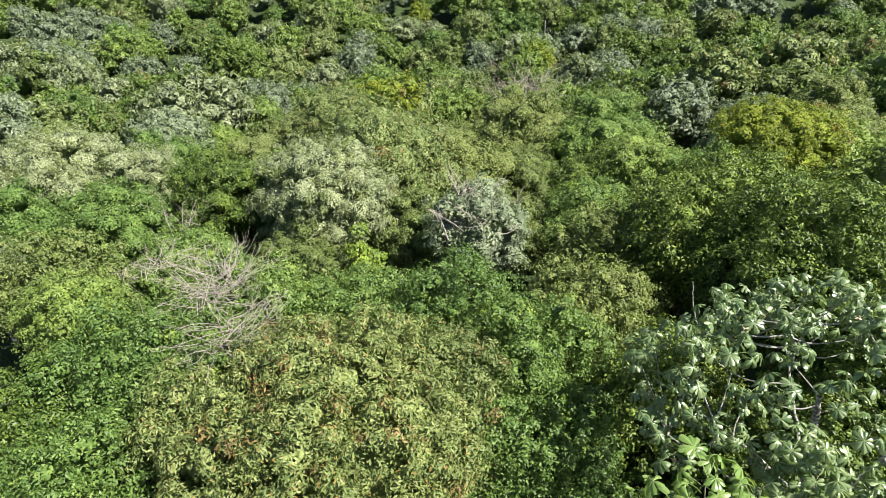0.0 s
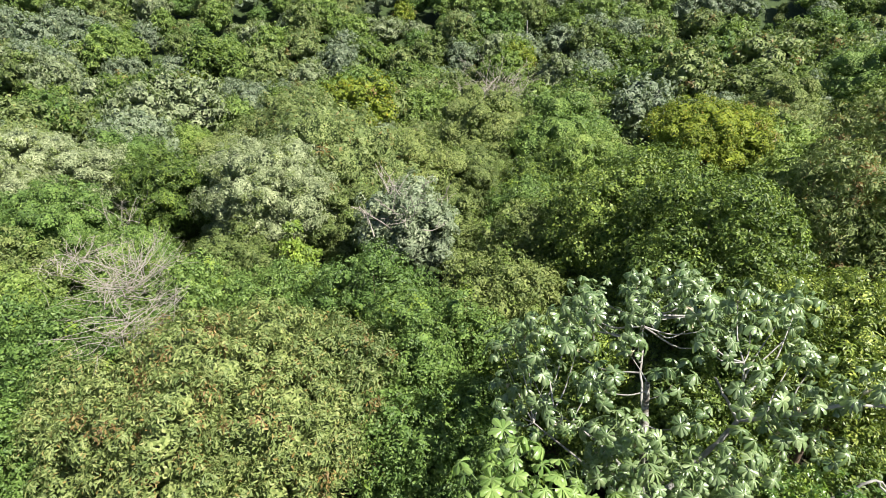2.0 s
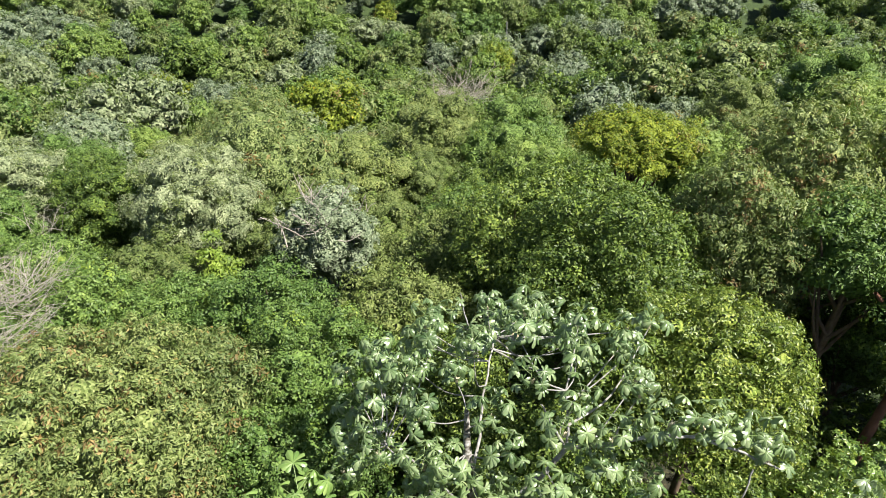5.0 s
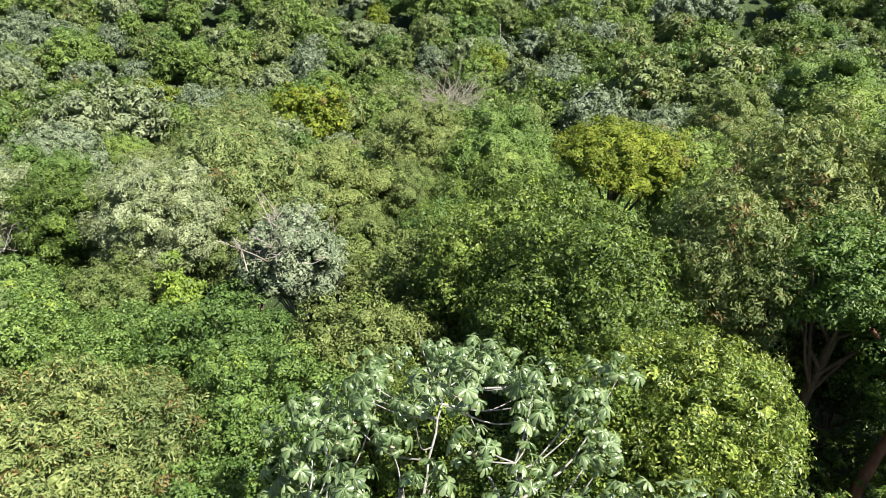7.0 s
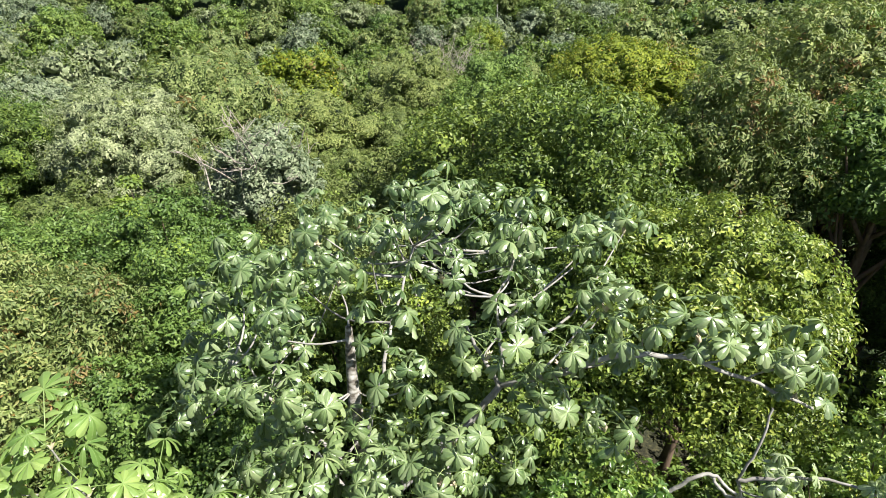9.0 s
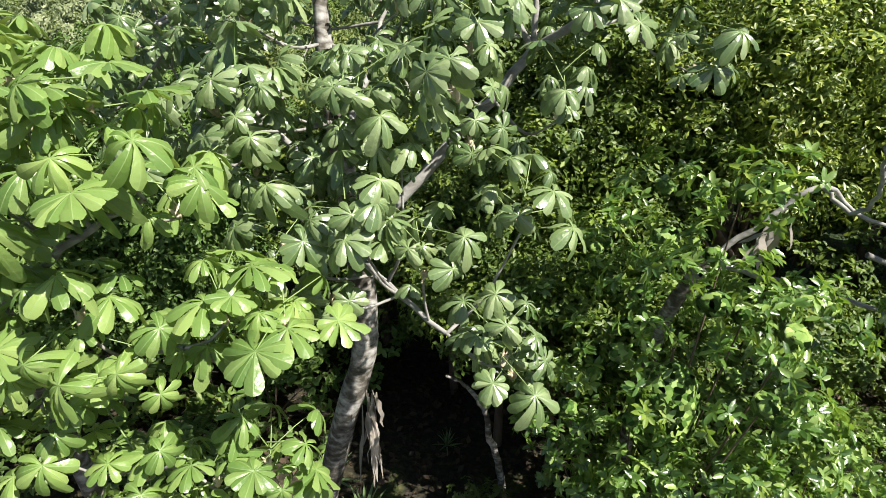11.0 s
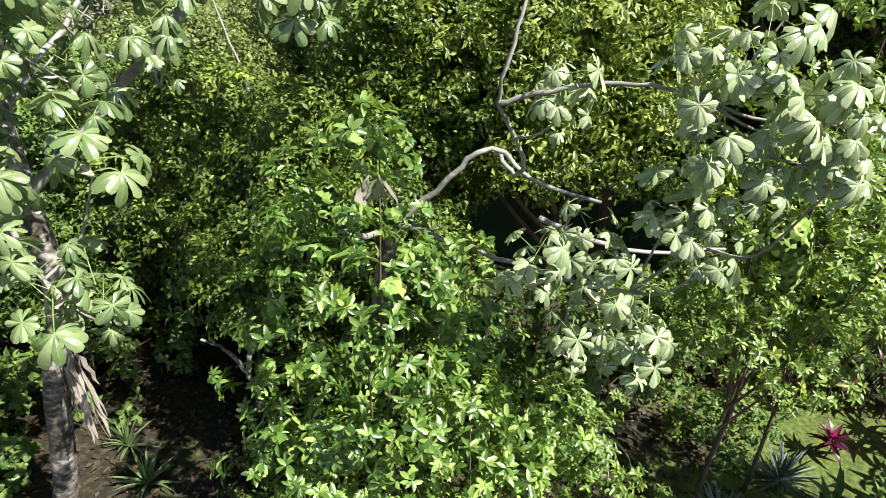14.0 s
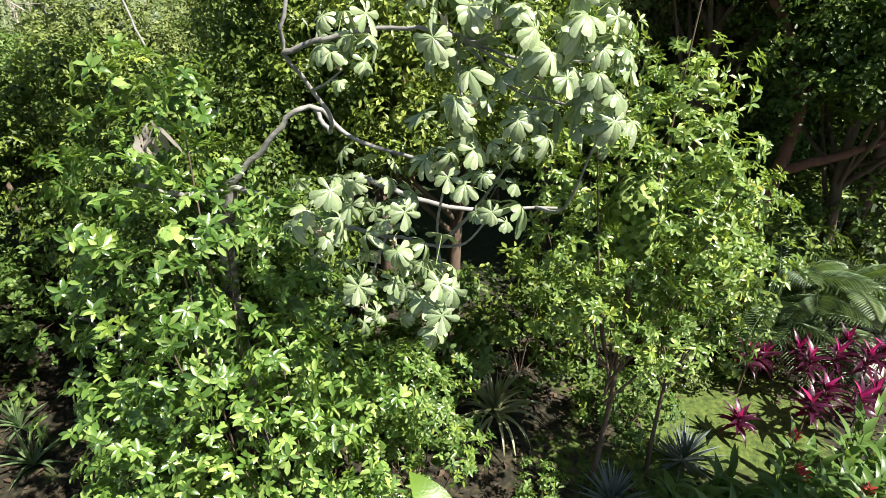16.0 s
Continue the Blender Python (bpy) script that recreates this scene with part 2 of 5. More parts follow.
LEAF2 = (np.array([(0, 0, 0), (0.5, -0.5, 0.05), (1, 0, -0.12), (0.55, 0.5, 0.05)]), np.array([(0, 1, 2), (0, 2, 3)]))
LEAF1 = (np.array([(0, -0.3, 0.0), (0.45, 0.5, 0.06), (1, -0.15, -0.1)]), np.array([(0, 2, 1)]))
LEAF4 = (np.array([(0, 0, 0), (0.35, -0.46, 0.06), (0.75, -0.40, 0.0), (1, 0, -0.16), (0.75, 0.40, 0.0), (0.35, 0.46, 0.06), (0.5, 0, -0.03)]),
         np.array([(0, 1, 6), (1, 2, 6), (2, 3, 6), (3, 4, 6), (4, 5, 6), (5, 0, 6)]))


def spread(template, pos, axis, normal, length, width):
    """Copies of a leaf template at pos, along axis, facing normal."""
    tv, tf = template
    ax = unit(axis)
    side = unit(np.cross(normal, ax))
    up = np.cross(ax, side)
    v = (pos[:, None] + tv[None, :, 0:1] * (ax * length[:, None])[:, None] + tv[None, :, 1:2] * (side * width[:, None])[:, None]
         + tv[None, :, 2:3] * (up * length[:, None])[:, None])
    f = tf[None] + (np.arange(len(pos)) * len(tv))[:, None, None]
    return v.reshape(-1, 3), f.reshape(-1, tf.shape[1])


def tufts(r, centers, normals, per, length, width, rise=(-0.35, 0.75), jitter=0.25, loose=0.18):
    """Rosettes of leaves: per leaves round each centre."""
    n = len(centers)
    c = np.repeat(centers, per, 0)
    nn = np.repeat(normals, per, 0)
    ref = np.where(np.abs(nn[:, 2:3]) < 0.9, [[0, 0, 1.0]], [[1.0, 0, 0]])
    u = unit(np.cross(nn, ref))
    w = np.cross(nn, u)
    phi = np.tile(np.arange(per) * 2.4, n) + np.repeat(r.uniform(0, 6.28, n), per)
    e = r.uniform(*rise, len(c))
    rad = u * np.cos(phi)[:, None] + w * np.sin(phi)[:, None]
    ax = rad * np.cos(e)[:, None] + nn * np.sin(e)[:, None]
    nor = nn * np.cos(e)[:, None] - rad * np.sin(e)[:, None] + r.normal(0, jitter, c.shape)
    ln = length * r.uniform(0.7, 1.25, len(c))
    pos = c + r.normal(0, length * loose, c.shape)
    return pos, ax, nor, ln, ln * width


def crown_points(r, radius, height, lobes, per_lobe, lobe_size=0.42, base=0.0, flat=0.0, low=-0.25, inner=0.12):
    """Centres and outward normals of leaf tufts on an uneven crown of lobes; z from base."""
    cs, rs = [], []
    for i in range(lobes):
        h = 1 - (i + 0.5) / lobes * (1 - low)
        a = i * 2.39996 + r.uniform(-0.4, 0.4)
        k = math.sqrt(max(0.0, 1 - h * h)) * r.uniform(0.72, 1.08)
        cs.append((radius * k * math.cos(a), radius * k * math.sin(a), base + height * (0.45 + 0.55 * h) * r.uniform(0.86, 1.05)))
        rs.append(radius * lobe_size * r.uniform(0.7, 1.25))
    cs, rs = np.array(cs), np.array(rs)
    squash = np.array([1, 1, 0.80 - 0.7 * flat])
    if per_lobe >= 24:
        # small puffs on every lobe, with shaded gaps between them
        per_puff = 9
        puffs = per_lobe // per_puff
        lobe = np.repeat(np.arange(lobes), puffs)
        i = np.tile(np.arange(puffs), lobes)
        h = 0.97 - (i + 0.5) / puffs * 1.45
        a = i * 2.39996 + np.repeat(r.uniform(0, 6.28, lobes), puffs)
        k = np.sqrt(np.maximum(0, 1 - h * h))
        e = unit(np.stack([k * np.cos(a), k * np.sin(a), h], -1) + r.normal(0, 0.14, (len(lobe), 3)))
        pc = cs[lobe] + e * squash * (rs[lobe] * r.uniform(0.66, 0.98, len(lobe)))[:, None]
        pr = rs[lobe] * r.uniform(0.9, 1.4, len(lobe)) / math.sqrt(puffs)
        pick = np.repeat(lobe, per_puff)
        d = unit(r.normal(0, 1, (len(pick), 3)) + 0.9 * np.repeat(e, per_puff, 0) + [0, 0, 0.5])
        depth = np.where(r.uniform(0, 1, len(pick)) < inner, 0.5, 1.0)
        p = np.repeat(pc, per_puff, 0) + d * [1, 1, 0.75] * (np.repeat(pr, per_puff) * depth)[:, None]
    else:
        pick = r.integers(0, lobes, lobes * per_lobe)
        d = unit(r.normal(0, 1, (len(pick), 3)) + [0, 0, 0.55])
        depth = np.where(r.uniform(0, 1, len(pick)) < inner, r.uniform(0.3, 0.8, len(pick)), r.uniform(0.85, 1.08, len(pick)))
        p = cs[pick] + d * squash * (rs[pick] * depth)[:, None]
    # those buried deep in another lobe go
    dist = np.linalg.norm((p[:, None] - cs[None]) / squash, axis=2) / rs[None]
    dist[np.arange(len(p)), pick] = 9.0
    keep = (dist < 0.52).sum(1) == 0
    mid = np.array([0, 0, base + height * 0.3])
    n = unit(d + 0.35 * unit(p - mid) + [0, 0, 0.45])
    p, n = p[keep], n[keep]
    return p, n, cs, rs


def ico(sub):
    bm = bmesh.new()
    bmesh.ops.create_icosphere(bm, subdivisions=sub, radius=1.0)
    v = np.array([q.co[:] for q in bm.verts])
    f = np.array([[q.index for q in p.verts] for p in bm.faces])
    bm.free()
    return v, f


ICO = {q: ico(q) for q in (2, 3)}


def tube_arrays(path, radii, sides=7):
    """A tube along points."""
    path, radii = np.asarray(path, float), np.asarray(radii, float)
    t = unit(np.gradient(path, axis=0))
    ref = np.array([0.3, 1.0, 0.1]) if abs(t[0][2]) > 0.7 else np.array([0, 0, 1.0])
    u = unit(np.cross(t, ref))
    w = np.cross(t, u)
    a = np.arange(sides) * 2 * np.pi / sides
    v = path[:, None] + radii[:, None, None] * (u[:, None] * np.cos(a)[None, :, None] + w[:, None] * np.sin(a)[None, :, None])
    k = len(path)
    i, j = np.meshgrid(np.arange(k - 1), np.arange(sides), indexing="ij")
    f = np.stack([i * sides + j, i * sides + (j + 1) % sides, (i + 1) * sides + (j + 1) % sides, (i + 1) * sides + j], -1).reshape(-1, 4)
    return v.reshape(-1, 3), f


def smooth_path(points, steps=5, wob=0.0, r=None):
    """A Catmull-Rom line through points."""
    p = np.asarray(points, float)
    q = np.vstack([2 * p[0] - p[1], p, 2 * p[-1] - p[-2]])
    out = []
    for i in range(1, len(q) - 2):
        for s in np.linspace(0, 1, steps, endpoint=False):
            out.append(0.5 * (2 * q[i] + (q[i + 1] - q[i - 1]) * s + (2 * q[i - 1] - 5 * q[i] + 4 * q[i + 1] - q[i + 2]) * s * s
                              + (3 * q[i] - q[i - 1] - 3 * q[i + 1] + q[i + 2]) * s ** 3))
    out.append(p[-1])
    out = np.array(out)
    if wob and r is not None:
        out[1:-1] += r.normal(0, wob, (len(out) - 2, 3))
    return out


def join(pieces):
    vs, fs, o = [], [], 0
    for v, f in pieces:
        vs.append(v)
        fs.append(f + o)
        o += len(v)
    return np.concatenate(vs), np.concatenate(fs)


def child(name, me, parent, label="", m=None):
    ob = new(name, me)
    ob.parent = parent
    if m is not None:
        ob.matrix_basis = m
    if label:
        ob["label"] = label
    return ob


def limb(points, r0, r1, sides=7, steps=5, r=None, wob=0.0):
    path = smooth_path(points, steps, wob, r)
    return tube_arrays(path, np.linspace(r0, r1, len(path)), sides)


# ---- the lie of the land ----
LAND_Y = [-3000, -300, -50, 0, 12, 18, 25, 36, 67, 90, 106, 122, 140, 180, 250, 400, 900, 3000]
LAND_Z = [-60, -20, -2, 0.3, 0.3, -0.6, -2.8, -5.8, -11.8, -18, -19, -16, -11, 3, 26, 52, 80, 90]


def land(x, y):
    """Height of the ground."""
    x, y = np.asarray(x, float), np.asarray(y, float)
    z = np.interp(y, LAND_Y, LAND_Z)
    near = np.clip((40 - y) / 20, 0, 1)
    z = z + near * np.clip((13 - x) * 0.09, -0.55, 0.7)
    z = z + np.clip((y - 45) / 30, 0, 1) * np.clip(np.abs(x) * 0.035, 0, 4)
    # a shoulder of the hill on one side, a hollow on the other
    z = z + 4.0 * np.clip((x - 18) / 14, 0, 1) * np.clip((y - 34) / 10, 0, 1) * np.clip((104 - y) / 22, 0, 1)
    z = z - 4.5 * np.clip((-22 - x) / 12, 0, 1) * np.exp(-((y - 79) / 9) ** 2)
    z = z + 0.12 * np.sin(x * 0.55 + 1) * np.cos(y * 0.47) + np.clip((y - 60) / 60, 0, 1) * 1.6 * np.sin(x * 0.09 + 0.6) * np.cos(y * 0.06)
    return z


def build_ground():
    s = np.linspace(-1, 1, 181)
    gx = 12 + 26 * np.sinh(s * 5.1) / math.sinh(1.0) * 0.42
    gy = 14 + 26 * np.sinh(s * 5.1) / math.sinh(1.0) * 0.42
    xx, yy = np.meshgrid(gx, gy, indexing="ij")
    zz = land(xx, yy) + 0.03 * np.sin(xx * 3.1) * np.cos(yy * 2.7) * (np.abs(yy) < 30)
    v = np.stack([xx, yy, zz], -1).reshape(-1, 3)
    k = len(s)
    i, j = np.meshgrid(np.arange(k - 1), np.arange(k - 1), indexing="ij")
    f = np.stack([i * k + j, (i + 1) * k + j, (i + 1) * k + j + 1, i * k + j + 1], -1).reshape(-1, 4)
    me = raw_mesh("ground", v, f, [GROUND], smooth=True)
    return tagged(new("ground", me), "forest floor of brown leaf litter and mown grass", "ground", kind="structure")


def ground_material():
    m, n, l = node_mat("forest_floor")
    out = n.new("ShaderNodeOutputMaterial")
    geo = n.new("ShaderNodeNewGeometry")
    a = n.new("ShaderNodeTexNoise")
    a.inputs["Scale"].default_value, a.inputs["Detail"].default_value = 9, 8
    l.new(geo.outputs["Position"], a.inputs["Vector"])
    b = n.new("ShaderNodeTexNoise")
    b.inputs["Scale"].default_value, b.inputs["Detail"].default_value = 0.55, 4
    l.new(geo.outputs["Position"], b.inputs["Vector"])
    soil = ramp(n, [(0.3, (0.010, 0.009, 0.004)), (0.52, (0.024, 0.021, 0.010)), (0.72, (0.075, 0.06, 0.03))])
    l.new(a.outputs["Fac"], soil.inputs["Fac"])
    grass = ramp(n, [(0.3, (0.03, 0.055, 0.01)), (0.55, (0.09, 0.13, 0.022)), (0.75, (0.14, 0.17, 0.035))])
    l.new(a.outputs["Fac"], grass.inputs["Fac"])
    # grass in patches, more of it on the open side of the garden
    lawn = n.new("ShaderNodeVectorMath")
    lawn.operation = "DISTANCE"
    lawn.inputs[1].default_value = (20.0, 10.9, -0.2)
    l.new(geo.outputs["Position"], lawn.inputs[0])
    side = n.new("ShaderNodeMapRange")
    side.inputs["From Min"].default_value, side.inputs["From Max"].default_value = 0.8, 5.0
    side.inputs["To Min"].default_value, side.inputs["To Max"].default_value = 0.24, -0.12
    l.new(lawn.outputs["Value"], side.inputs["Value"])
    s = n.new("ShaderNodeMath")
    s.operation = "ADD"
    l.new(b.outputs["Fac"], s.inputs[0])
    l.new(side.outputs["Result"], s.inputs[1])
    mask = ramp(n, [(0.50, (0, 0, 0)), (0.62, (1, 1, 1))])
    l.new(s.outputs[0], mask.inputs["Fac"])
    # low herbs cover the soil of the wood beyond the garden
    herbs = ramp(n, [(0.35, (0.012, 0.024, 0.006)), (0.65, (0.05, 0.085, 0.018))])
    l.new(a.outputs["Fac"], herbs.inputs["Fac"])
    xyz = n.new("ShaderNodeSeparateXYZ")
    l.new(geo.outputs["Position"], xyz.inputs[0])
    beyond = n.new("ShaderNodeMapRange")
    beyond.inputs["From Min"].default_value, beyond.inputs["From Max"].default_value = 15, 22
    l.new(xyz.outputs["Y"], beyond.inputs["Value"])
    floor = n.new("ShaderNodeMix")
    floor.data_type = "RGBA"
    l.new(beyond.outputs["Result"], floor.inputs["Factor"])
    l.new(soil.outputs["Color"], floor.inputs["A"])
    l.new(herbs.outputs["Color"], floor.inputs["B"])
    mix = n.new("ShaderNodeMix")
    mix.data_type = "RGBA"
    l.new(mask.outputs["Color"], mix.inputs["Factor"])
    l.new(floor.outputs["Result"], mix.inputs["A"])
    l.new(grass.outputs["Color"], mix.inputs["B"])
    p = n.new("ShaderNodeBsdfPrincipled")
    p.inputs["Roughness"].default_value = 0.95
    l.new(mix.outputs["Result"], p.inputs["Base Color"])
    bump = n.new("ShaderNodeBump")
    bump.inputs["Strength"].default_value, bump.inputs["Distance"].default_value = 0.9, 0.05
    l.new(a.outputs["Fac"], bump.inputs["Height"])
    l.new(bump.outputs["Normal"], p.inputs["Normal"])
    l.new(p.outputs[0], out.inputs["Surface"])
    return m


GROUND = ground_material()
build_ground()


# ---- trees ----
# per kind: leaf length, width as a part of it, droop, flatness of the crown's lobes, new growth, share of it
KINDS = {
    "pale": (0.20, 0.34, 0.75, 0.15, "bronze", 0.07),
    "green": (0.17, 0.50, 0.30, 0.15, "tip", 0.04),
    "dark": (0.18, 0.50, 0.25, 0.20, "tip", 0.05),
    "sunny": (0.18, 0.42, 0.35, 0.25, "tip", 0.10),
    "cream": (0.19, 0.40, 0.70, 0.15, "olive", 0.25),
    "grey": (0.26, 0.50, 0.60, 0.20, "cream", 0.15),
    "yellow": (0.16, 0.50, 0.30, 0.40, "bronze", 0.04),
    "fresh": (0.19, 0.50, 0.40, 0.15, "tip", 0.12),
    "olive": (0.18, 0.46, 0.50, 0.15, "fresh", 0.15),
}
LABELS = {
    "pale": ("pale olive-green broadleaf tree with drooping narrow leaves", "brown"),
    "green": ("bright green broadleaf tree with a dense rounded crown", "brown"),
    "dark": ("dark green glossy broadleaf tree with a heavy crown", "brown"),
    "sunny": ("yellow-green glossy broadleaf tree behind the garden", "brown"),
    "cream": ("cream-green tree with pale leaf clusters in the forest", "grey"),
    "grey": ("silvery grey-green tree with large leaves in the forest", "grey"),
    "yellow": ("yellow-green flat-topped tree rising from the forest", "brown"),
    "fresh": ("light green broadleaf tree in the dense forest", "brown"),
    "olive": ("olive green broadleaf tree in the dense forest", "brown"),
}


def crown_arrays(r, radius, depth, lobes, leaf, width, droop, flat, puff, per_puff, lobe_size=0.34, low=-0.55, sub=3, share=0.0, template=LEAF2, ragged=0.24, rosette=0, core=0.80, cover=1.75, heart=0.66):
    """A crown about its own middle: lobes, on each of them puffs of foliage, on each puff its leaves, and the dense twigs and leaves within.
    Returns vertices, triangles, a material index and the lobes."""
    i = np.arange(lobes)
    h = 1 - (i + 0.5) / lobes * (1 - low)
    a = i * 2.39996 + r.uniform(-0.4, 0.4, lobes)
    k = np.sqrt(1 - h * h)
    rl = radius * lobe_size * r.uniform(0.72, 1.28, lobes)
    sway = r.uniform(0, 6.28, 3)
    out = r.uniform(1 - ragged, 1 + 0.6 * ragged, lobes) * (1 + 0.10 * np.sin(2 * a + sway[0]) * k + 0.08 * np.sin(3 * a + sway[1]) + 0.07 * np.sin(4 * h + 2 * a + sway[2]))
    cs = np.stack([np.cos(a) * k * (radius - rl * 0.8) * out, np.sin(a) * k * (radius - rl * 0.8) * out, h * (depth / 2 - rl * 0.6) * out], -1)
    squash = np.array([1, 1, 0.86 - 0.6 * flat])
    # puffs
    count = np.maximum(4, (cover * (rl / puff) ** 2).astype(int))
    lobe = np.repeat(np.arange(lobes), count)
    j = np.concatenate([np.arange(c) for c in count])
    ph = 0.98 - (j + 0.5) / count[lobe] * 1.5
    pa = j * 2.39996 + r.uniform(0, 6.28, lobes)[lobe]
    pk = np.sqrt(np.maximum(0, 1 - ph * ph))
    e = unit(np.stack([pk * np.cos(pa), pk * np.sin(pa), ph], -1) + r.normal(0, 0.16, (len(lobe), 3)))
    pc = cs[lobe] + e * squash * (rl[lobe] * r.uniform(0.78, 1.10, len(lobe)))[:, None]
    dist = np.linalg.norm((pc[:, None] - cs[None]) / squash, axis=2) / rl[None]
    dist[np.arange(len(pc)), lobe] = 9.0
    keep = dist.min(1) > 0.80
    pc, e = pc[keep], e[keep]
    pr = puff * r.uniform(0.65, 1.35, len(pc))
    # leaves, singly or in rosettes
    n = len(pc) * per_puff
    pick = np.repeat(np.arange(len(pc)), per_puff)
    d = unit(r.normal(0, 1, (n, 3)) + 0.8 * e[pick] + [0, 0, 0.7])
    pos = pc[pick] + d * [1, 1, 0.85] * (pr[pick] * r.uniform(0.45, 1.1, n))[:, None]
    ax = unit(0.45 * d + unit(np.cross(d, r.normal(0, 1, (n, 3)))) + [0, 0, -droop])
    nor = unit(d + [0, 0, 0.2]) + r.normal(0, 0.30, (n, 3))
    ln = leaf * r.uniform(0.7, 1.25, n)
    if rosette:
        pos, ax, nor, ln, _ = tufts(r, pos, unit(d + 0.5 * e[pick] + [0, 0, 0.4]), rosette, leaf, width, (-0.35, 0.75), loose=0.08)
        pick, n = np.repeat(pick, rosette), n * rosette
    v, f = spread(template, pos, ax, nor, ln, ln * width)
    new_growth = (r.uniform(0, 1, len(pc)) < share)[pick] & (r.uniform(0, 1, n) < 0.7)
    index = np.repeat(new_growth.astype(int), len(template[1]))
    # the closed foliage in the heart of every lobe
    sv, tf = ICO[sub]
    cv = cs[:, None] + sv[None] * squash * (rl[:, None] * core * r.uniform(0.78, 1.06, (lobes, len(sv))))[..., None]
    cf = tf[None] + (np.arange(lobes) * len(sv))[:, None, None]
    hv = ICO[3][0] * [radius * heart, radius * heart, depth / 2 * heart] * r.uniform(0.9, 1.08, (len(ICO[3][0]), 1))
    v, f = join([(v, f), (cv.reshape(-1, 3), cf.reshape(-1, 3)), (hv, ICO[3][1])])
    return v, f, np.concatenate([index, np.full(cf.size // 3 + len(ICO[3][1]), 2)]), cs


def tree_meshes(kind, seed, radius, height, lobes, puff, per_puff, fine=1.0, girth=1.0, deep=0.72, template=LEAF2, **shape):
    """Trunk and crown meshes of a tree whose foot is at 0 and whose crown's top is at height."""
    r = np.random.default_rng(seed)
    leaf, width, droop, flat, new_mat, share = KINDS[kind]
    depth = height * deep
    mid = np.array([0, 0, height - depth / 2])
    v, f, index, cs = crown_arrays(r, radius, depth, lobes, leaf * fine, width, droop, flat, puff, per_puff, share=share, template=template, **shape)
    cs = cs + mid
    crown = raw_mesh("crown", v + mid, f, [M[kind], M[new_mat], MASS[kind]], index)
    base = height - depth
    pieces = [limb([(0, 0, -0.6), (r.uniform(-.2, .2), r.uniform(-.2, .2), base * 0.5), (0.1, 0, base * 1.05), (0, 0.1, height * 0.7)], 0.022 * girth * height, 0.006 * girth * height, 8)]
    for c in cs[:: max(1, len(cs) // 9)]:
        a = np.array([0, 0, max(0.3, base * r.uniform(0.7, 1.05))])
        pieces.append(limb([a, a * 0.45 + c * 0.55 + [0, 0, -0.4], c], 0.007 * height * min(1.0, girth * 1.3), 0.002 * height * min(1.0, girth * 1.6), 5))
    v, f = join(pieces)
    trunk = raw_mesh("trunk", v, f, [M["bark_grey" if LABELS[kind][1] == "grey" else "bark_brown"]], smooth=True)
    return trunk, crown


def plant_tree(kind, meshes, x, y, turn, size, group="", label="", stretch=1.0, z=None):
    root = new("tree")
    root.location = (x, y, land(x, y) if z is None else z)
    root.rotation_euler = (0, 0, turn)
    root.scale = (size, size, size * stretch)
    child("trunk", meshes[0], root)
    child("crown", meshes[1], root)
    return tagged(root, label or LABELS[kind][0], "tree", group)


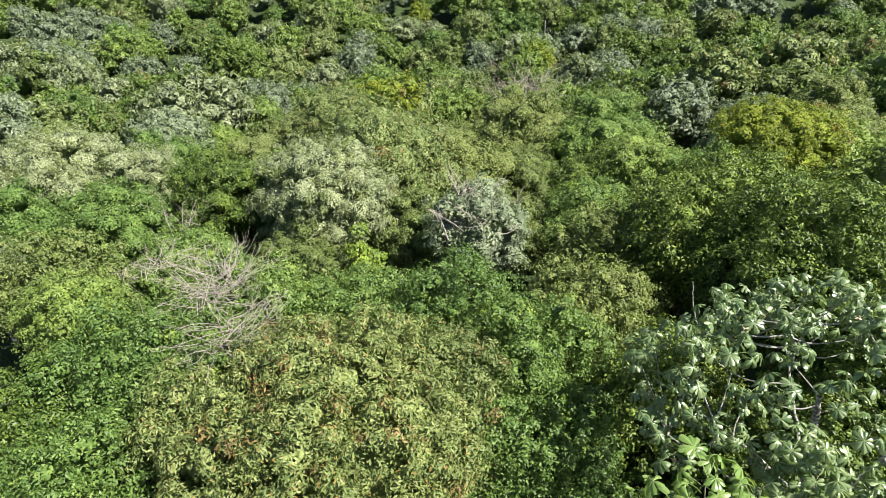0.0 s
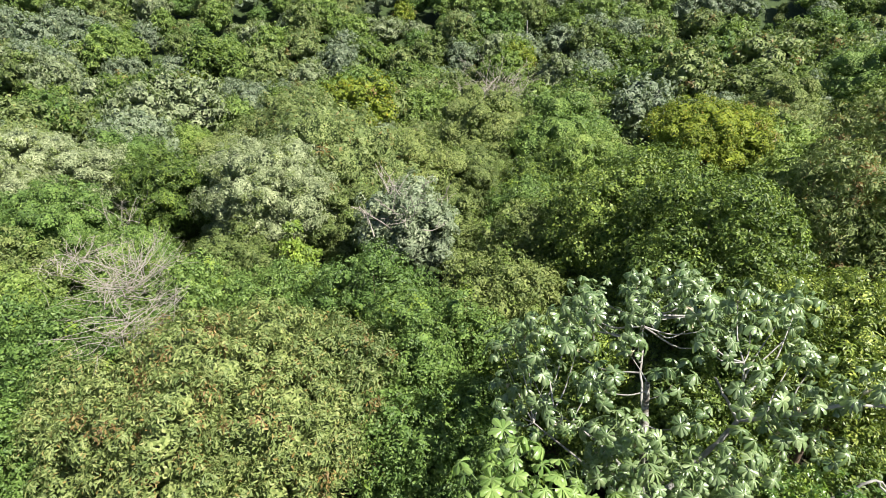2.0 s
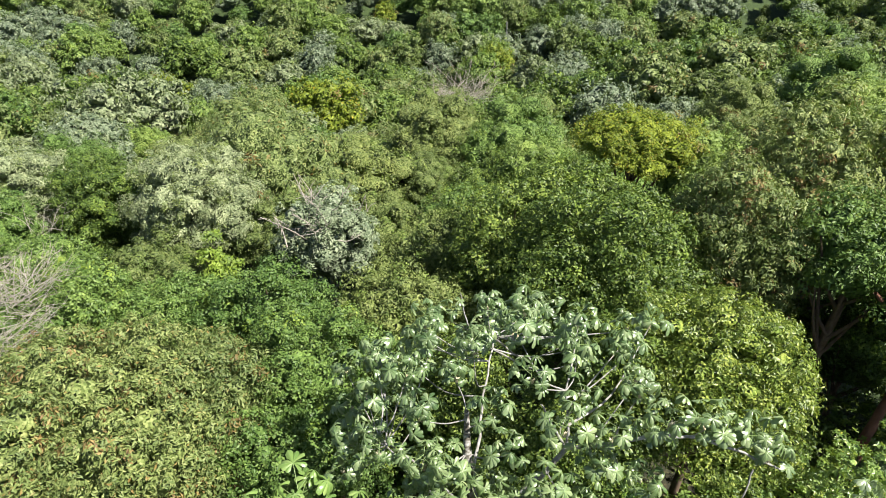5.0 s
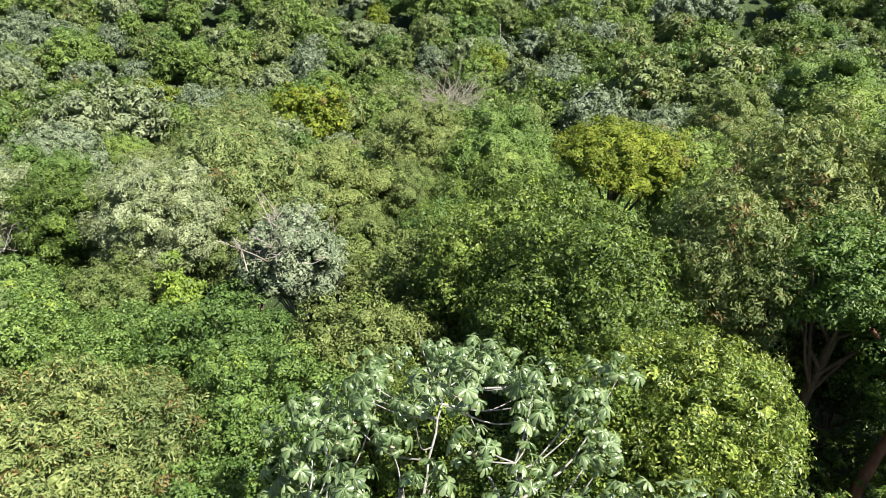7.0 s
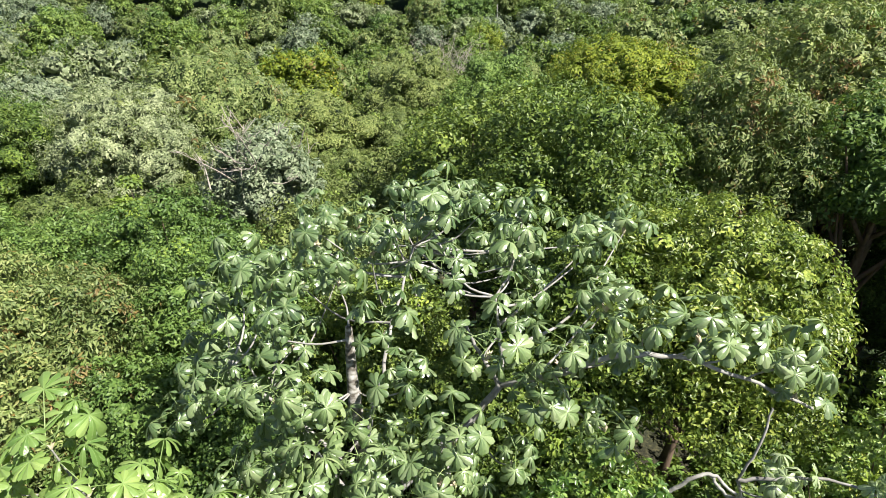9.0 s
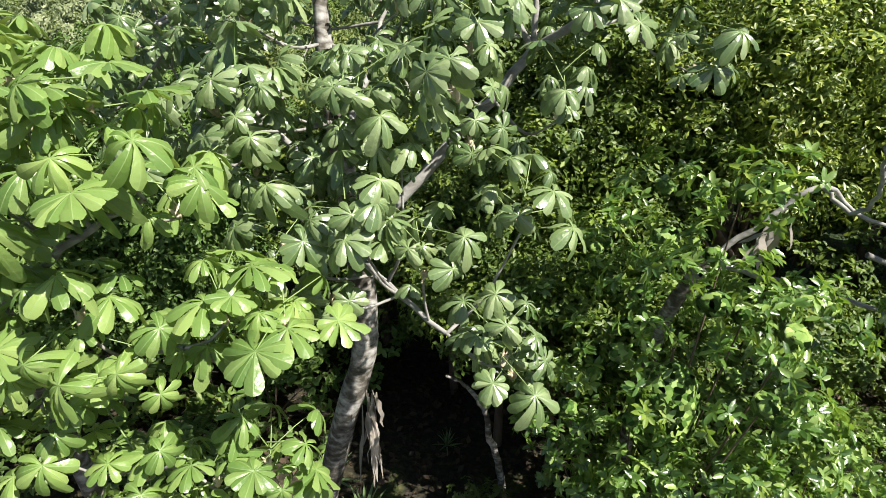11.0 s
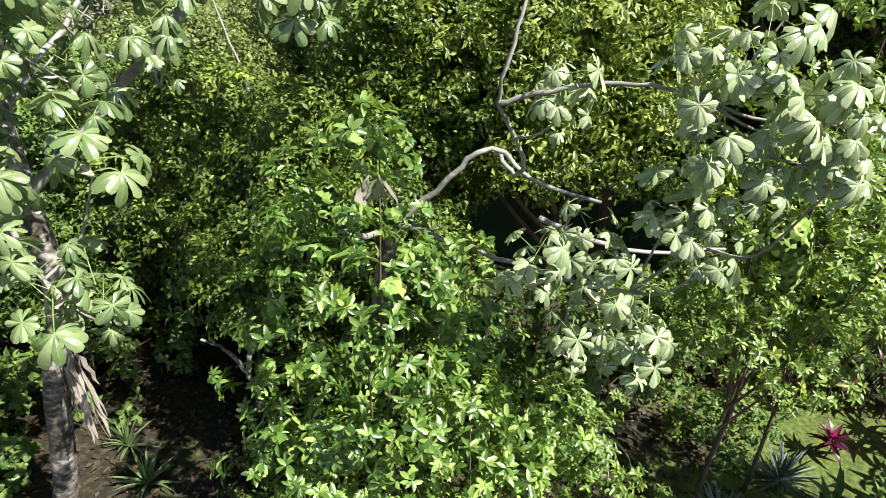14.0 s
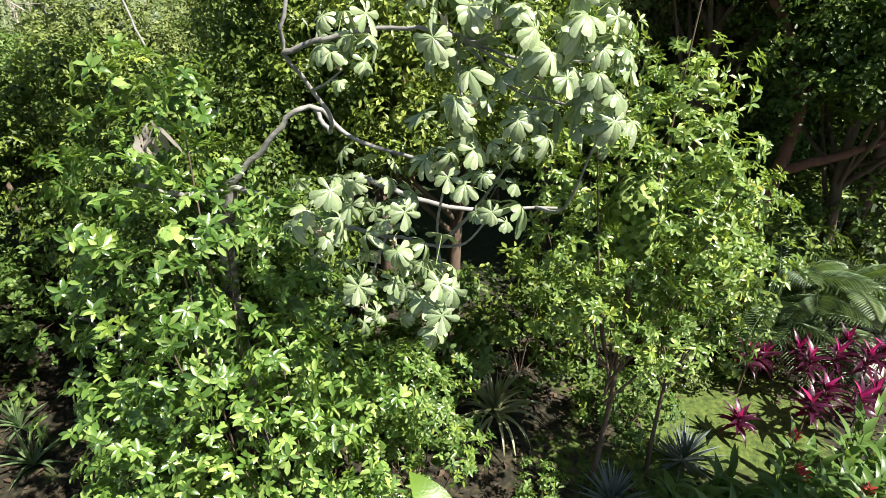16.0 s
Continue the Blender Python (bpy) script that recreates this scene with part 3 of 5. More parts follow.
# the large trees near the garden: kind, x, y, top z, radius, lobes, puff, leaves a puff, leaf fineness, part of the height in leaf
GREAT = [
    ("pale", -3.3, 11.9, 7.9, 4.6, 64, 0.34, 60, 0.90, 0.80),
    ("pale", 0.1, 13.4, 7.2, 2.3, 24, 0.34, 55, 0.90, 0.80),
    ("green", -8.2, 14.6, 7.0, 3.0, 34, 0.34, 50, 0.95, 0.80),
    ("green", -10.6, 15.4, 6.6, 3.0, 34, 0.34, 45, 1.0, 0.8),
    ("green", -10.2, 10.6, 6.2, 2.4, 26, 0.32, 45, 0.9, 0.8),
    ("dark", -13.6, 12.0, 5.6, 3.0, 30, 0.36, 40, 1.0, 0.8),
    ("green", -7.8, 19.0, 6.7, 3.0, 34, 0.34, 45, 1.0, 0.8),
    ("green", 2.5, 15.4, 7.4, 2.6, 34, 0.34, 55, 0.85, 0.85),
    ("green", 1.9, 11.9, 6.3, 1.7, 20, 0.32, 55, 0.85, 0.85),
    ("green", 3.4, 12.8, 5.9, 1.9, 20, 0.32, 50, 0.85, 0.85),
    ("green", 0.4, 18.4, 6.9, 2.7, 30, 0.34, 50, 0.9, 0.8),
    ("green", -3.4, 18.6, 6.3, 2.7, 30, 0.34, 45, 0.9, 0.8),
    ("olive", 5.2, 18.2, 7.1, 2.6, 32, 0.34, 50, 0.9, 0.8),
    ("dark", 7.2, 14.6, 6.7, 2.3, 26, 0.34, 50, 0.9, 0.8),
    ("dark", 12.5, 17.8, 10.2, 3.7, 56, 0.36, 55, 0.95, 0.72),
    ("dark", 9.9, 21.6, 9.1, 3.2, 40, 0.36, 45, 1.0, 0.7),
    ("olive", 7.0, 23.6, 6.5, 2.6, 28, 0.36, 40, 1.05, 0.7),
    ("dark", 12.6, 23.4, 9.6, 3.0, 36, 0.36, 45, 1.0, 0.7),
    ("sunny", 14.5, 13.0, 9.6, 2.7, 40, 0.32, 60, 0.80, 0.58),
    ("dark", 12.2, 13.4, 8.8, 2.0, 24, 0.32, 50, 0.85, 0.58),
    ("pale", 17.3, 19.4, 10.9, 2.6, 36, 0.34, 55, 1.0, 0.62),
    ("pale", 22.4, 22.6, 11.9, 4.2, 54, 0.38, 50, 1.1, 0.55),
    ("fresh", 27.4, 25.2, 11.4, 4.2, 48, 0.40, 45, 1.1, 0.55),
    ("green", 20.8, 17.6, 10.6, 2.3, 26, 0.36, 45, 1.0, 0.38),
    ("dark", 26.0, 18.0, 10.5, 3.4, 36, 0.40, 40, 1.1, 0.42),
    # added out of view, only to cast shade over the garden floor
    ("dark", 21.8, 6.9, 7.4, 1.9, 26, 0.34, 30, 1.0, 0.50),
    # three unseen trees, added to keep sun off the ground left of them
    ("dark", 31.5, 15.0, 10.5, 3.6, 34, 0.42, 30, 1.2, 0.70),
    ("dark", 31.0, 21.5, 11.0, 3.6, 34, 0.42, 30, 1.2, 0.70),
    ("dark", 35.5, 27.0, 10.0, 3.8, 34, 0.44, 28, 1.2, 0.75),
    ("green", 24.6, 20.6, 5.4, 2.6, 26, 0.40, 30, 1.1, 0.85),
    ("dark", 20.4, 20.6, 4.6, 2.4, 24, 0.40, 30, 1.1, 0.85),
    ("dark", 28.4, 20.4, 6.0, 2.8, 26, 0.40, 30, 1.1, 0.85),
    ("dark", 23.8, 15.8, 9.2, 2.6, 32, 0.36, 40, 1.0, 0.55),
    ("dark", 10.8, 12.6, 7.0, 2.1, 28, 0.32, 50, 0.85, 0.72),
    # this tree and the next are added to shade the floor of the hollow
    ("dark", 11.2, 10.4, 5.8, 1.6, 20, 0.28, 50, 0.80, 0.60),
    ("dark", 9.7, 11.0, 5.2, 1.35, 16, 0.28, 50, 0.80, 0.45),
    ("dark", 8.9, 12.7, 5.4, 1.6, 18, 0.30, 50, 0.85, 0.55),
    ("cream", -6.6, 30.2, 7.0, 3.9, 52, 0.40, 40, 1.1, 0.72),
    ("olive", -2.2, 28.8, 4.7, 2.4, 28, 0.38, 38, 1.1, 0.72),
    ("olive", -7.4, 25.6, 4.0, 2.4, 26, 0.36, 38, 1.1, 0.72),
    ("dark", -13.4, 33.0, 5.1, 3.2, 40, 0.40, 38, 1.15, 0.72),
    ("green", -17.4, 27.6, 5.6, 3.0, 34, 0.40, 36, 1.15, 0.72),
    ("green", -12.6, 24.8, 4.4, 2.6, 28, 0.38, 36, 1.1, 0.72),
    ("olive", -17.0, 21.6, 6.0, 3.0, 34, 0.38, 36, 1.1, 0.72),
    ("cream", -24.0, 34.0, 6.0, 3.8, 40, 0.42, 36, 1.2, 0.72),
    ("cream", -19.8, 35.4, 4.8, 3.0, 32, 0.42, 34, 1.2, 0.72),
    ("grey", 1.3, 25.2, 7.0, 2.3, 26, 0.40, 26, 0.95, 0.55),
    ("tip", -4.2, 25.0, 4.6, 1.1, 12, 0.30, 26, 1.3, 0.75),
    ("yellow", 16.5, 29.2, 9.5, 2.8, 44, 0.38, 45, 1.1, 0.22),
    ("green", 8.2, 31.2, 4.2, 3.4, 40, 0.40, 38, 1.15, 0.72),
    ("olive", 12.4, 30.6, 4.8, 2.8, 32, 0.40, 38, 1.1, 0.72),
    ("olive", 3.6, 31.4, 3.0, 2.6, 28, 0.40, 36, 1.1, 0.72),
    ("olive", 5.3, 41.4, 2.0, 3.6, 40, 0.40, 42, 0.95, 0.72),
    ("olive", 3.0, 56.4, -1.7, 4.2, 44, 0.46, 36, 1.2, 0.72),
    ("olive", 11.6, 61.2, -2.3, 3.8, 40, 0.46, 36, 1.2, 0.72),
    ("grey", -15.0, 63.6, -4.0, 4.4, 44, 0.50, 26, 1.2, 0.66),
    ("grey", -4.4, 64.8, -4.8, 3.8, 40, 0.50, 26, 1.2, 0.66),
    ("fresh", 21.4, 39.0, 3.6, 3.2, 36, 0.42, 36, 1.15, 0.72),
    ("pale", 30.4, 45.6, 4.0, 4.2, 44, 0.44, 36, 1.2, 0.72),
    ("grey", 27.4, 54.2, 2.2, 3.6, 38, 0.48, 26, 1.2, 0.72),
    ("grey", 34.6, 53.4, 2.8, 3.2, 34, 0.48, 26, 1.2, 0.72),
]
KINDS["tip"] = (0.19, 0.62, 0.4, 0.2, "fresh", 0.2)
LABELS["tip"] = ("small bright lime-green tree between darker crowns", "brown")
for i, (kind, x, y, top_z, rad, lobes, puff, per_puff, fine, deep) in enumerate(GREAT):
    close = y < 24
    plant_tree(kind, tree_meshes(kind, 100 + i, rad, top_z - float(land(x, y)), int(lobes * 1.3) if close else lobes, puff, int(per_puff * (1.2 if close else 2.2)), fine * (0.79 if close else 0.80), deep=deep, template=LEAF2 if close else LEAF1, core=0.50 if close else 0.80, cover=3.2 if close else 1.9, lobe_size=max(0.18, 0.62 / rad) if close else 0.30, ragged=0.16, heart=0.60 if close else 0.70), x, y, i * 1.1, 1.0, "large trees beside the garden" if y < 24 else "large trees of the wood")

# the wood behind: shared crowns, turned and sized tree by tree
WEIGHTS = {"pale": 0.18, "green": 0.12, "dark": 0.07, "cream": 0.09, "grey": 0.12, "yellow": 0.025, "fresh": 0.275, "olive": 0.12}
POOL = {k: [tree_meshes(k, 300 + 10 * j + q, 3.3, 8.8, 30, 0.46, 50, 1.1, low=-0.4, template=LEAF1) for q in range(2)] for j, k in enumerate(WEIGHTS)}


def forest_spots():
    r = np.random.default_rng(21)
    spots, step = [], 5.5
    y = 20.0
    while y < 158:
        x = -0.72 * y - 6
        while x < 12 + 0.72 * y:
            spots.append((x + r.uniform(-1.7, 1.7), y + r.uniform(-1.7, 1.7)))
            x += step
        y += step * 0.9
    great = np.array([(g[1], g[2], g[4]) for g in GREAT])

    def free(x, y):
        return (np.hypot(great[:, 0] - x, great[:, 1] - y) > great[:, 2] * 0.6 + 1.5).all() and not (y < 27 and -1 < x < 30)
    return [(x, y, abs(x - (58 + (y - 105) * 0.40)) < 5 and y > 98) for x, y in spots if free(x, y)]


def build_wood():
    r = np.random.default_rng(5)
    names, w = list(WEIGHTS), np.array(list(WEIGHTS.values()))
    far_v, far_f, far_i, o = [], [], [], 0
    slots = {k: n for n, k in enumerate([*names, "tip", "bronze"])}
    small = {}
    for j, k in enumerate(names):
        _, _, droop, flat, new_mat, share = KINDS[k]
        for q in range(6):
            far = q >= 3
            rr = np.random.default_rng(900 + 10 * j + q)
            v, f, index, _ = crown_arrays(rr, 3.05, 6.0, 22 if far else 26, 0.40 if far else 0.33, 0.62, droop, flat, 0.64 if far else 0.56, 26 if far else 32,
                                          lobe_size=(0.27, 0.31, 0.36)[q % 3], low=-0.35, sub=2, share=share, ragged=0.26, template=LEAF1)
            small[k, q] = (v + [0, 0, 5.6], f, np.choose(index, (slots[k], slots[new_mat], len(slots) + j)))
    for x, y, gully in forest_spots():
        clump = noise.noise(Vector((x * 0.06, y * 0.06, 3.3)))
        k = names[int(r.choice(len(names), p=w / w.sum()))]
        if clump > 0.3 and r.uniform() < 0.35:
            k = "grey"
        if k in ("grey", "yellow") and y < 45:
            k = "green"
        size = r.choice([0.62, 0.8, 1.0, 1.15, 1.3]) * r.uniform(0.92, 1.08)
        size = 0.35 if gully else size
        turn, tall = r.uniform(0, 6.28), r.choice([0.85, 1.0, 1.2, 1.45]) * r.uniform(0.92, 1.08)
        tall = min(tall, 1.25 / size ** 0.5)
        z = float(land(x, y))
        if y < 58:
            plant_tree(k, POOL[k][int(r.integers(0, 2))], x, y, turn, size, "trees of the wood", stretch=min(tall, 1.1))
            continue
        v, f, index = small[k, int(r.integers(0, 3)) + 3 * (y > 100)]
        c, s = math.cos(turn), math.sin(turn)
        far_v.append(np.stack([v[:, 0] * c - v[:, 1] * s, v[:, 0] * s + v[:, 1] * c, v[:, 2] * tall], -1) * size + [x, y, z])
        far_f.append(f + o)
        far_i.append(index)
        o += len(v)
    me = raw_mesh("far_wood", np.concatenate(far_v), np.concatenate(far_f), [M[k] for k in slots] + [MASS_FAR[k] for k in names], np.concatenate(far_i))
    tagged(new("far_wood", me), "dense mixed green forest covering the far hillside", "forest", kind="stuff")


build_wood()

# ---- plants of the garden ----
def strip(points, widths, fold=0.12):
    """A leaf blade along points in the xz plane, folded at its midrib: vertices and quads."""
    p = np.asarray(points, float)
    v, k = [], len(p)
    for (x, y, z), w in zip(p, widths):
        v += [(x, y - w, z + fold * w), (x, y, z), (x, y + w, z + fold * w)]
    f = []
    for i in range(k - 1):
        a = i * 3
        f += [(a, a + 3, a + 4, a + 1), (a + 1, a + 4, a + 5, a + 2)]
    return np.array(v), np.array(f)


def turned(v, phi, tilt=0.0, roll=0.0):
    m = np.array(Euler((roll, tilt, phi)).to_matrix())
    return v @ m.T


def lobe_blade(points, widths, fold, wave):
    """A leaf lobe: two blades folded down from a narrow midrib, with a wavy rim."""
    v, f, k = [], [], len(points)
    for i, ((x, y, z), w) in enumerate(zip(points, widths)):
        m = min(0.0045, w * 0.3)
        q = wave * w * (1 if i % 2 else -1)
        v += [(x, -w, z - fold * w + q), (x, -m, z + 0.002), (x, m, z + 0.002), (x, w, z - fold * w - q)]
    for i in range(k - 1):
        f += [(i * 4 + c, i * 4 + 4 + c, i * 4 + 5 + c, i * 4 + 1 + c) for c in range(3)]
    return np.array(v), np.array(f)


def palmate_leaf(seed, size, mat, droop):
    """A large hand-shaped leaf on its stalk: eight to ten rounded lobes round one point."""
    r = np.random.default_rng(seed)
    stalk, rise = size * r.uniform(0.7, 1.15), r.uniform(0.2, 0.8)
    hub = np.array([stalk * math.cos(rise), 0, stalk * math.sin(rise)])
    lean = r.uniform(0.1, 0.85)
    pieces, vein, n = [], [], int(r.integers(8, 11))
    for i in range(n):
        a = (i - (n - 1) / 2) * (5.5 / n)
        ln = size * (0.62 - 0.05 * abs(a) ** 1.3) * r.uniform(0.86, 1.1)
        s = np.array([0.0, 0.2, 0.42, 0.64, 0.82, 0.95, 1.0])
        w = ln * np.array([0.02, 0.06, 0.125, 0.19, 0.20, 0.13, 0.035]) * r.uniform(0.88, 1.08)
        d = droop * r.uniform(0.5, 1.6)
        pts = np.stack([s * ln * (1 - 0.25 * d * s), 0 * s, ln * (0.16 * s - d * s ** 2)], -1)
        v, f = lobe_blade(pts, w, 0.42, 0.10)
        v = turned(v, 0, 0, r.normal(0, 0.28))
        pieces.append((turned(turned(v, a + r.uniform(-0.1, 0.1)), 0, lean) + hub, f))
        vein.append(np.tile([0, 1, 0], len(s) - 1))
    t = tube_arrays(np.array([[0, 0, 0], hub * [0.55, 0, 0.62], hub]), [size * 0.016, size * 0.013, size * 0.011], 4)
    pieces.append(t)
    vein.append(np.ones(len(t[1]), int))
    v, f = join(pieces)
    return raw_mesh("leaf", v, f, [mat, M["vein"]], np.concatenate(vein), smooth=True)


CEC = {k: [palmate_leaf(40 + i + 17 * len(k), 1.0, M[k], d) for i, d in enumerate((0.3, 0.5, 0.7, 0.9, 1.1, 0.6))] for k in ("cecropia", "cecropia_young", "cecropia_pale")}


def bud_mesh():
    """Pale sheaths curled round the growing tip."""
    pieces = []
    for i in range(4):
        s = np.linspace(0, 1, 6)
        a = i * 1.6
        path = np.stack([0.06 * s ** 2 * math.cos(a) * (i + 1) / 3, 0.06 * s ** 2 * math.sin(a) * (i + 1) / 3, 0.16 * s * (1 - 0.12 * i)], -1)
        pieces.append(tube_arrays(path, 0.022 * np.array([0.9, 1.25, 1.2, 0.9, 0.5, 0.08]), 6))
    v, f = join(pieces)
    return raw_mesh("bud", v, f, [M["bud"]], smooth=True)


BUD = bud_mesh()


def cecropia(label, mat, seed, trunk, limbs, tips, leaf_count, leaf_size, bark="bark_grey"):
    """An umbrella tree: smooth pale limbs, a whorl of hand-shaped leaves at each branch end."""
    r = np.random.default_rng(seed)
    root = new("cecropia_tree")
    base = Vector(trunk[0][0])
    root.location = base
    b = np.array(base)
    path = smooth_path([np.array(p) - b for p, _ in trunk], 6)
    rad = np.interp(np.linspace(0, len(trunk) - 1, len(path)), range(len(trunk)), [q for _, q in trunk])
    v, f = tube_arrays(path, rad * (1 + 0.05 * np.sin(np.arange(len(path)) * 1.9)), 12)
    child("trunk", raw_mesh("trunk", v, f, [M["bark_mottled"]], smooth=True), root, "mottled grey and white trunk")
    nodes = [path[len(path) // 2:]]
    for pts, r0, r1 in limbs:
        lp = smooth_path([np.array(p) - b for p in pts], 5, 0.012, r)
        v, f = tube_arrays(lp, np.linspace(r0 * 0.85, r1 * 0.8, len(lp)), 9)
        child("limb", raw_mesh("limb", v, f, [M[bark]], smooth=True), root)
        nodes.append(lp)
    nodes = np.concatenate(nodes)
    placed = []
    for t in tips:
        t = np.array(t) - b
        cost = np.linalg.norm(nodes - t, axis=1) + 0.6 * np.maximum(0, nodes[:, 2] - t[2] + 0.2)
        a = nodes[int(np.argmin(cost))]
        far = np.linalg.norm(t - a)
        mid = (a + t) / 2 + [0, 0, -0.12 * far] + r.normal(0, 0.05 * far, 3)
        v, f = limb([a, mid, t], 0.012 + 0.006 * far, 0.010, 6, 4)
        child("branch", raw_mesh("branch", v, f, [M[bark]], smooth=True), root)
        child("bud", BUD, root, "", Matrix.Translation(t) @ pose(0, 0, 0, r.normal(0, 25), r.normal(0, 25), r.uniform(0, 360)) @ Matrix.Scale(r.uniform(0.6, 1.25), 4))
        out = unit(t - a) * 0.5
        phi0 = r.uniform(0, 6.28)
        for i in range(leaf_count):
            phi = phi0 + i * 2.4 + r.uniform(-0.3, 0.3)
            size = leaf_size * r.uniform(0.62, 1.12) * (0.6 if i == 0 else 1.0)
            m = Matrix.Translation(t + [0, 0, 0.05 * i - 0.1]) @ Euler((out[1] * -0.5 + r.normal(0, 0.2), out[0] * 0.5 + r.normal(0, 0.2), 0)).to_matrix().to_4x4() @ pose(0, 0, 0, 0, 0, math.degrees(phi)) @ Matrix.Scale(size, 4)
            placed.append((t[1] - 0.5 * t[2], m, CEC[mat][int(r.integers(0, 6))]))
    placed.sort(key=lambda q: q[0])
    for _, m, me in placed[:290]:
        child("leaf", me, root, "", m)
    rest, which = [], []
    for _, m, me in placed[290:]:
        co = np.empty(len(me.vertices) * 3, np.float32)
        me.vertices.foreach_get("co", co)
        ix = np.empty(len(me.loops), np.int32)
        me.loops.foreach_get("vertex_index", ix)
        mi = np.empty(len(me.polygons), np.int32)
        me.polygons.foreach_get("material_index", mi)
        which.append(mi)
        mm = np.array(m)
        rest.append((co.reshape(-1, 3) @ mm[:3, :3].T + mm[:3, 3], ix.reshape(-1, 4)))
    if rest:
        v, f = join(rest)
        tagged(child("foliage", raw_mesh("foliage", v, f, [M[mat], M["vein"]], np.concatenate(which), smooth=True), root), kind="stuff")
    return tagged(root, label, "tree", "cecropia trees")


def shell(seed, n, centre, radii, low=0.05, jit=0.12):
    r = np.random.default_rng(seed)
    out = []
    for i in range(n):
        h = low + (1 - low) * (i + 0.5) / n
        a = i * 2.39996
        k = math.sqrt(1 - h * h)
        p = np.array([k * math.cos(a), k * math.sin(a), h]) * (1 + r.normal(0, jit))
        out.append(tuple(np.array(centre) + p * radii))
    return out


def gz(x, y):
    return float(land(x, y))


# the large umbrella tree in the middle of the garden's edge
cecropia("tall umbrella tree with silvery grey limbs and large palmate leaves", "cecropia", 1,
         [((6.35, 8.15, gz(6.35, 8.15) - 0.1), 0.20), ((6.85, 8.1, 2.3), 0.165), ((7.4, 8.06, 4.35), 0.155), ((7.75, 8.2, 5.6), 0.145), ((7.7, 8.35, 7.0), 0.13), ((7.5, 8.8, 8.6), 0.10), ((7.45, 9.1, 9.8), 0.05)],
         [([(7.6, 8.3, 6.7), (8.3, 8.55, 7.35), (9.05, 8.85, 8.1), (9.62, 9.13, 8.7)], 0.085, 0.065),
          ([(9.62, 9.13, 8.7), (10.3, 8.75, 9.25), (10.87, 8.31, 9.95), (11.7, 8.35, 9.95), (12.76, 8.43, 9.5), (13.7, 8.3, 9.1)], 0.055, 0.025),
          ([(9.62, 9.13, 8.7), (9.6, 9.25, 9.4), (9.5, 9.4, 10.1)], 0.04, 0.02),
          ([(9.6, 9.12, 8.68), (9.3, 9.3, 9.2), (9.05, 9.5, 9.6)], 0.045, 0.025),
          ([(7.55, 8.6, 7.6), (7.75, 9.6, 8.2), (7.9, 10.6, 8.7), (8.2, 12.0, 9.4)], 0.05, 0.025),
          ([(7.7, 8.4, 6.4), (6.6, 9.6, 6.7), (5.5, 10.8, 6.8)], 0.045, 0.022),
          ([(7.5, 8.5, 7.4), (6.6, 8.9, 8.2), (5.6, 9.2, 8.9)], 0.045, 0.02),
          ([(7.6, 8.3, 6.9), (8.0, 7.6, 6.9), (8.7, 6.9, 6.7)], 0.05, 0.028)],
         [p for p in shell(11, 76, (8.9, 10.5, 7.5), (4.4, 3.0, 2.8), 0.02) if p[2] > 7.2 + 0.75 * (p[0] - 9.3)] + [(7.1, 7.9, 8.5), (7.7, 7.8, 8.3), (8.4, 7.9, 8.5), (8.95, 7.8, 8.1), (7.9, 7.8, 7.6), (7.35, 7.7, 7.5), (6.65, 7.9, 8.4), (5.95, 7.9, 7.9), (7.0, 8.0, 9.1), (6.6, 8.1, 9.2), (10.3, 8.4, 9.7), (11.2, 8.2, 10.4), (11.9, 8.2, 10.3), (12.4, 8.3, 10.1), (13.0, 8.2, 9.9), (7.3, 7.0, 7.5), (8.0, 7.0, 7.5), (7.7, 7.0, 6.95), (7.9, 6.9, 7.6), (8.5, 6.9, 7.35), (9.15, 6.35, 6.8), (9.3, 6.7, 6.35), (8.0, 7.3, 8.6), (8.8, 7.3, 8.7), (7.1, 7.2, 8.5), (13.5, 8.4, 9.2)],
         12, 0.39)
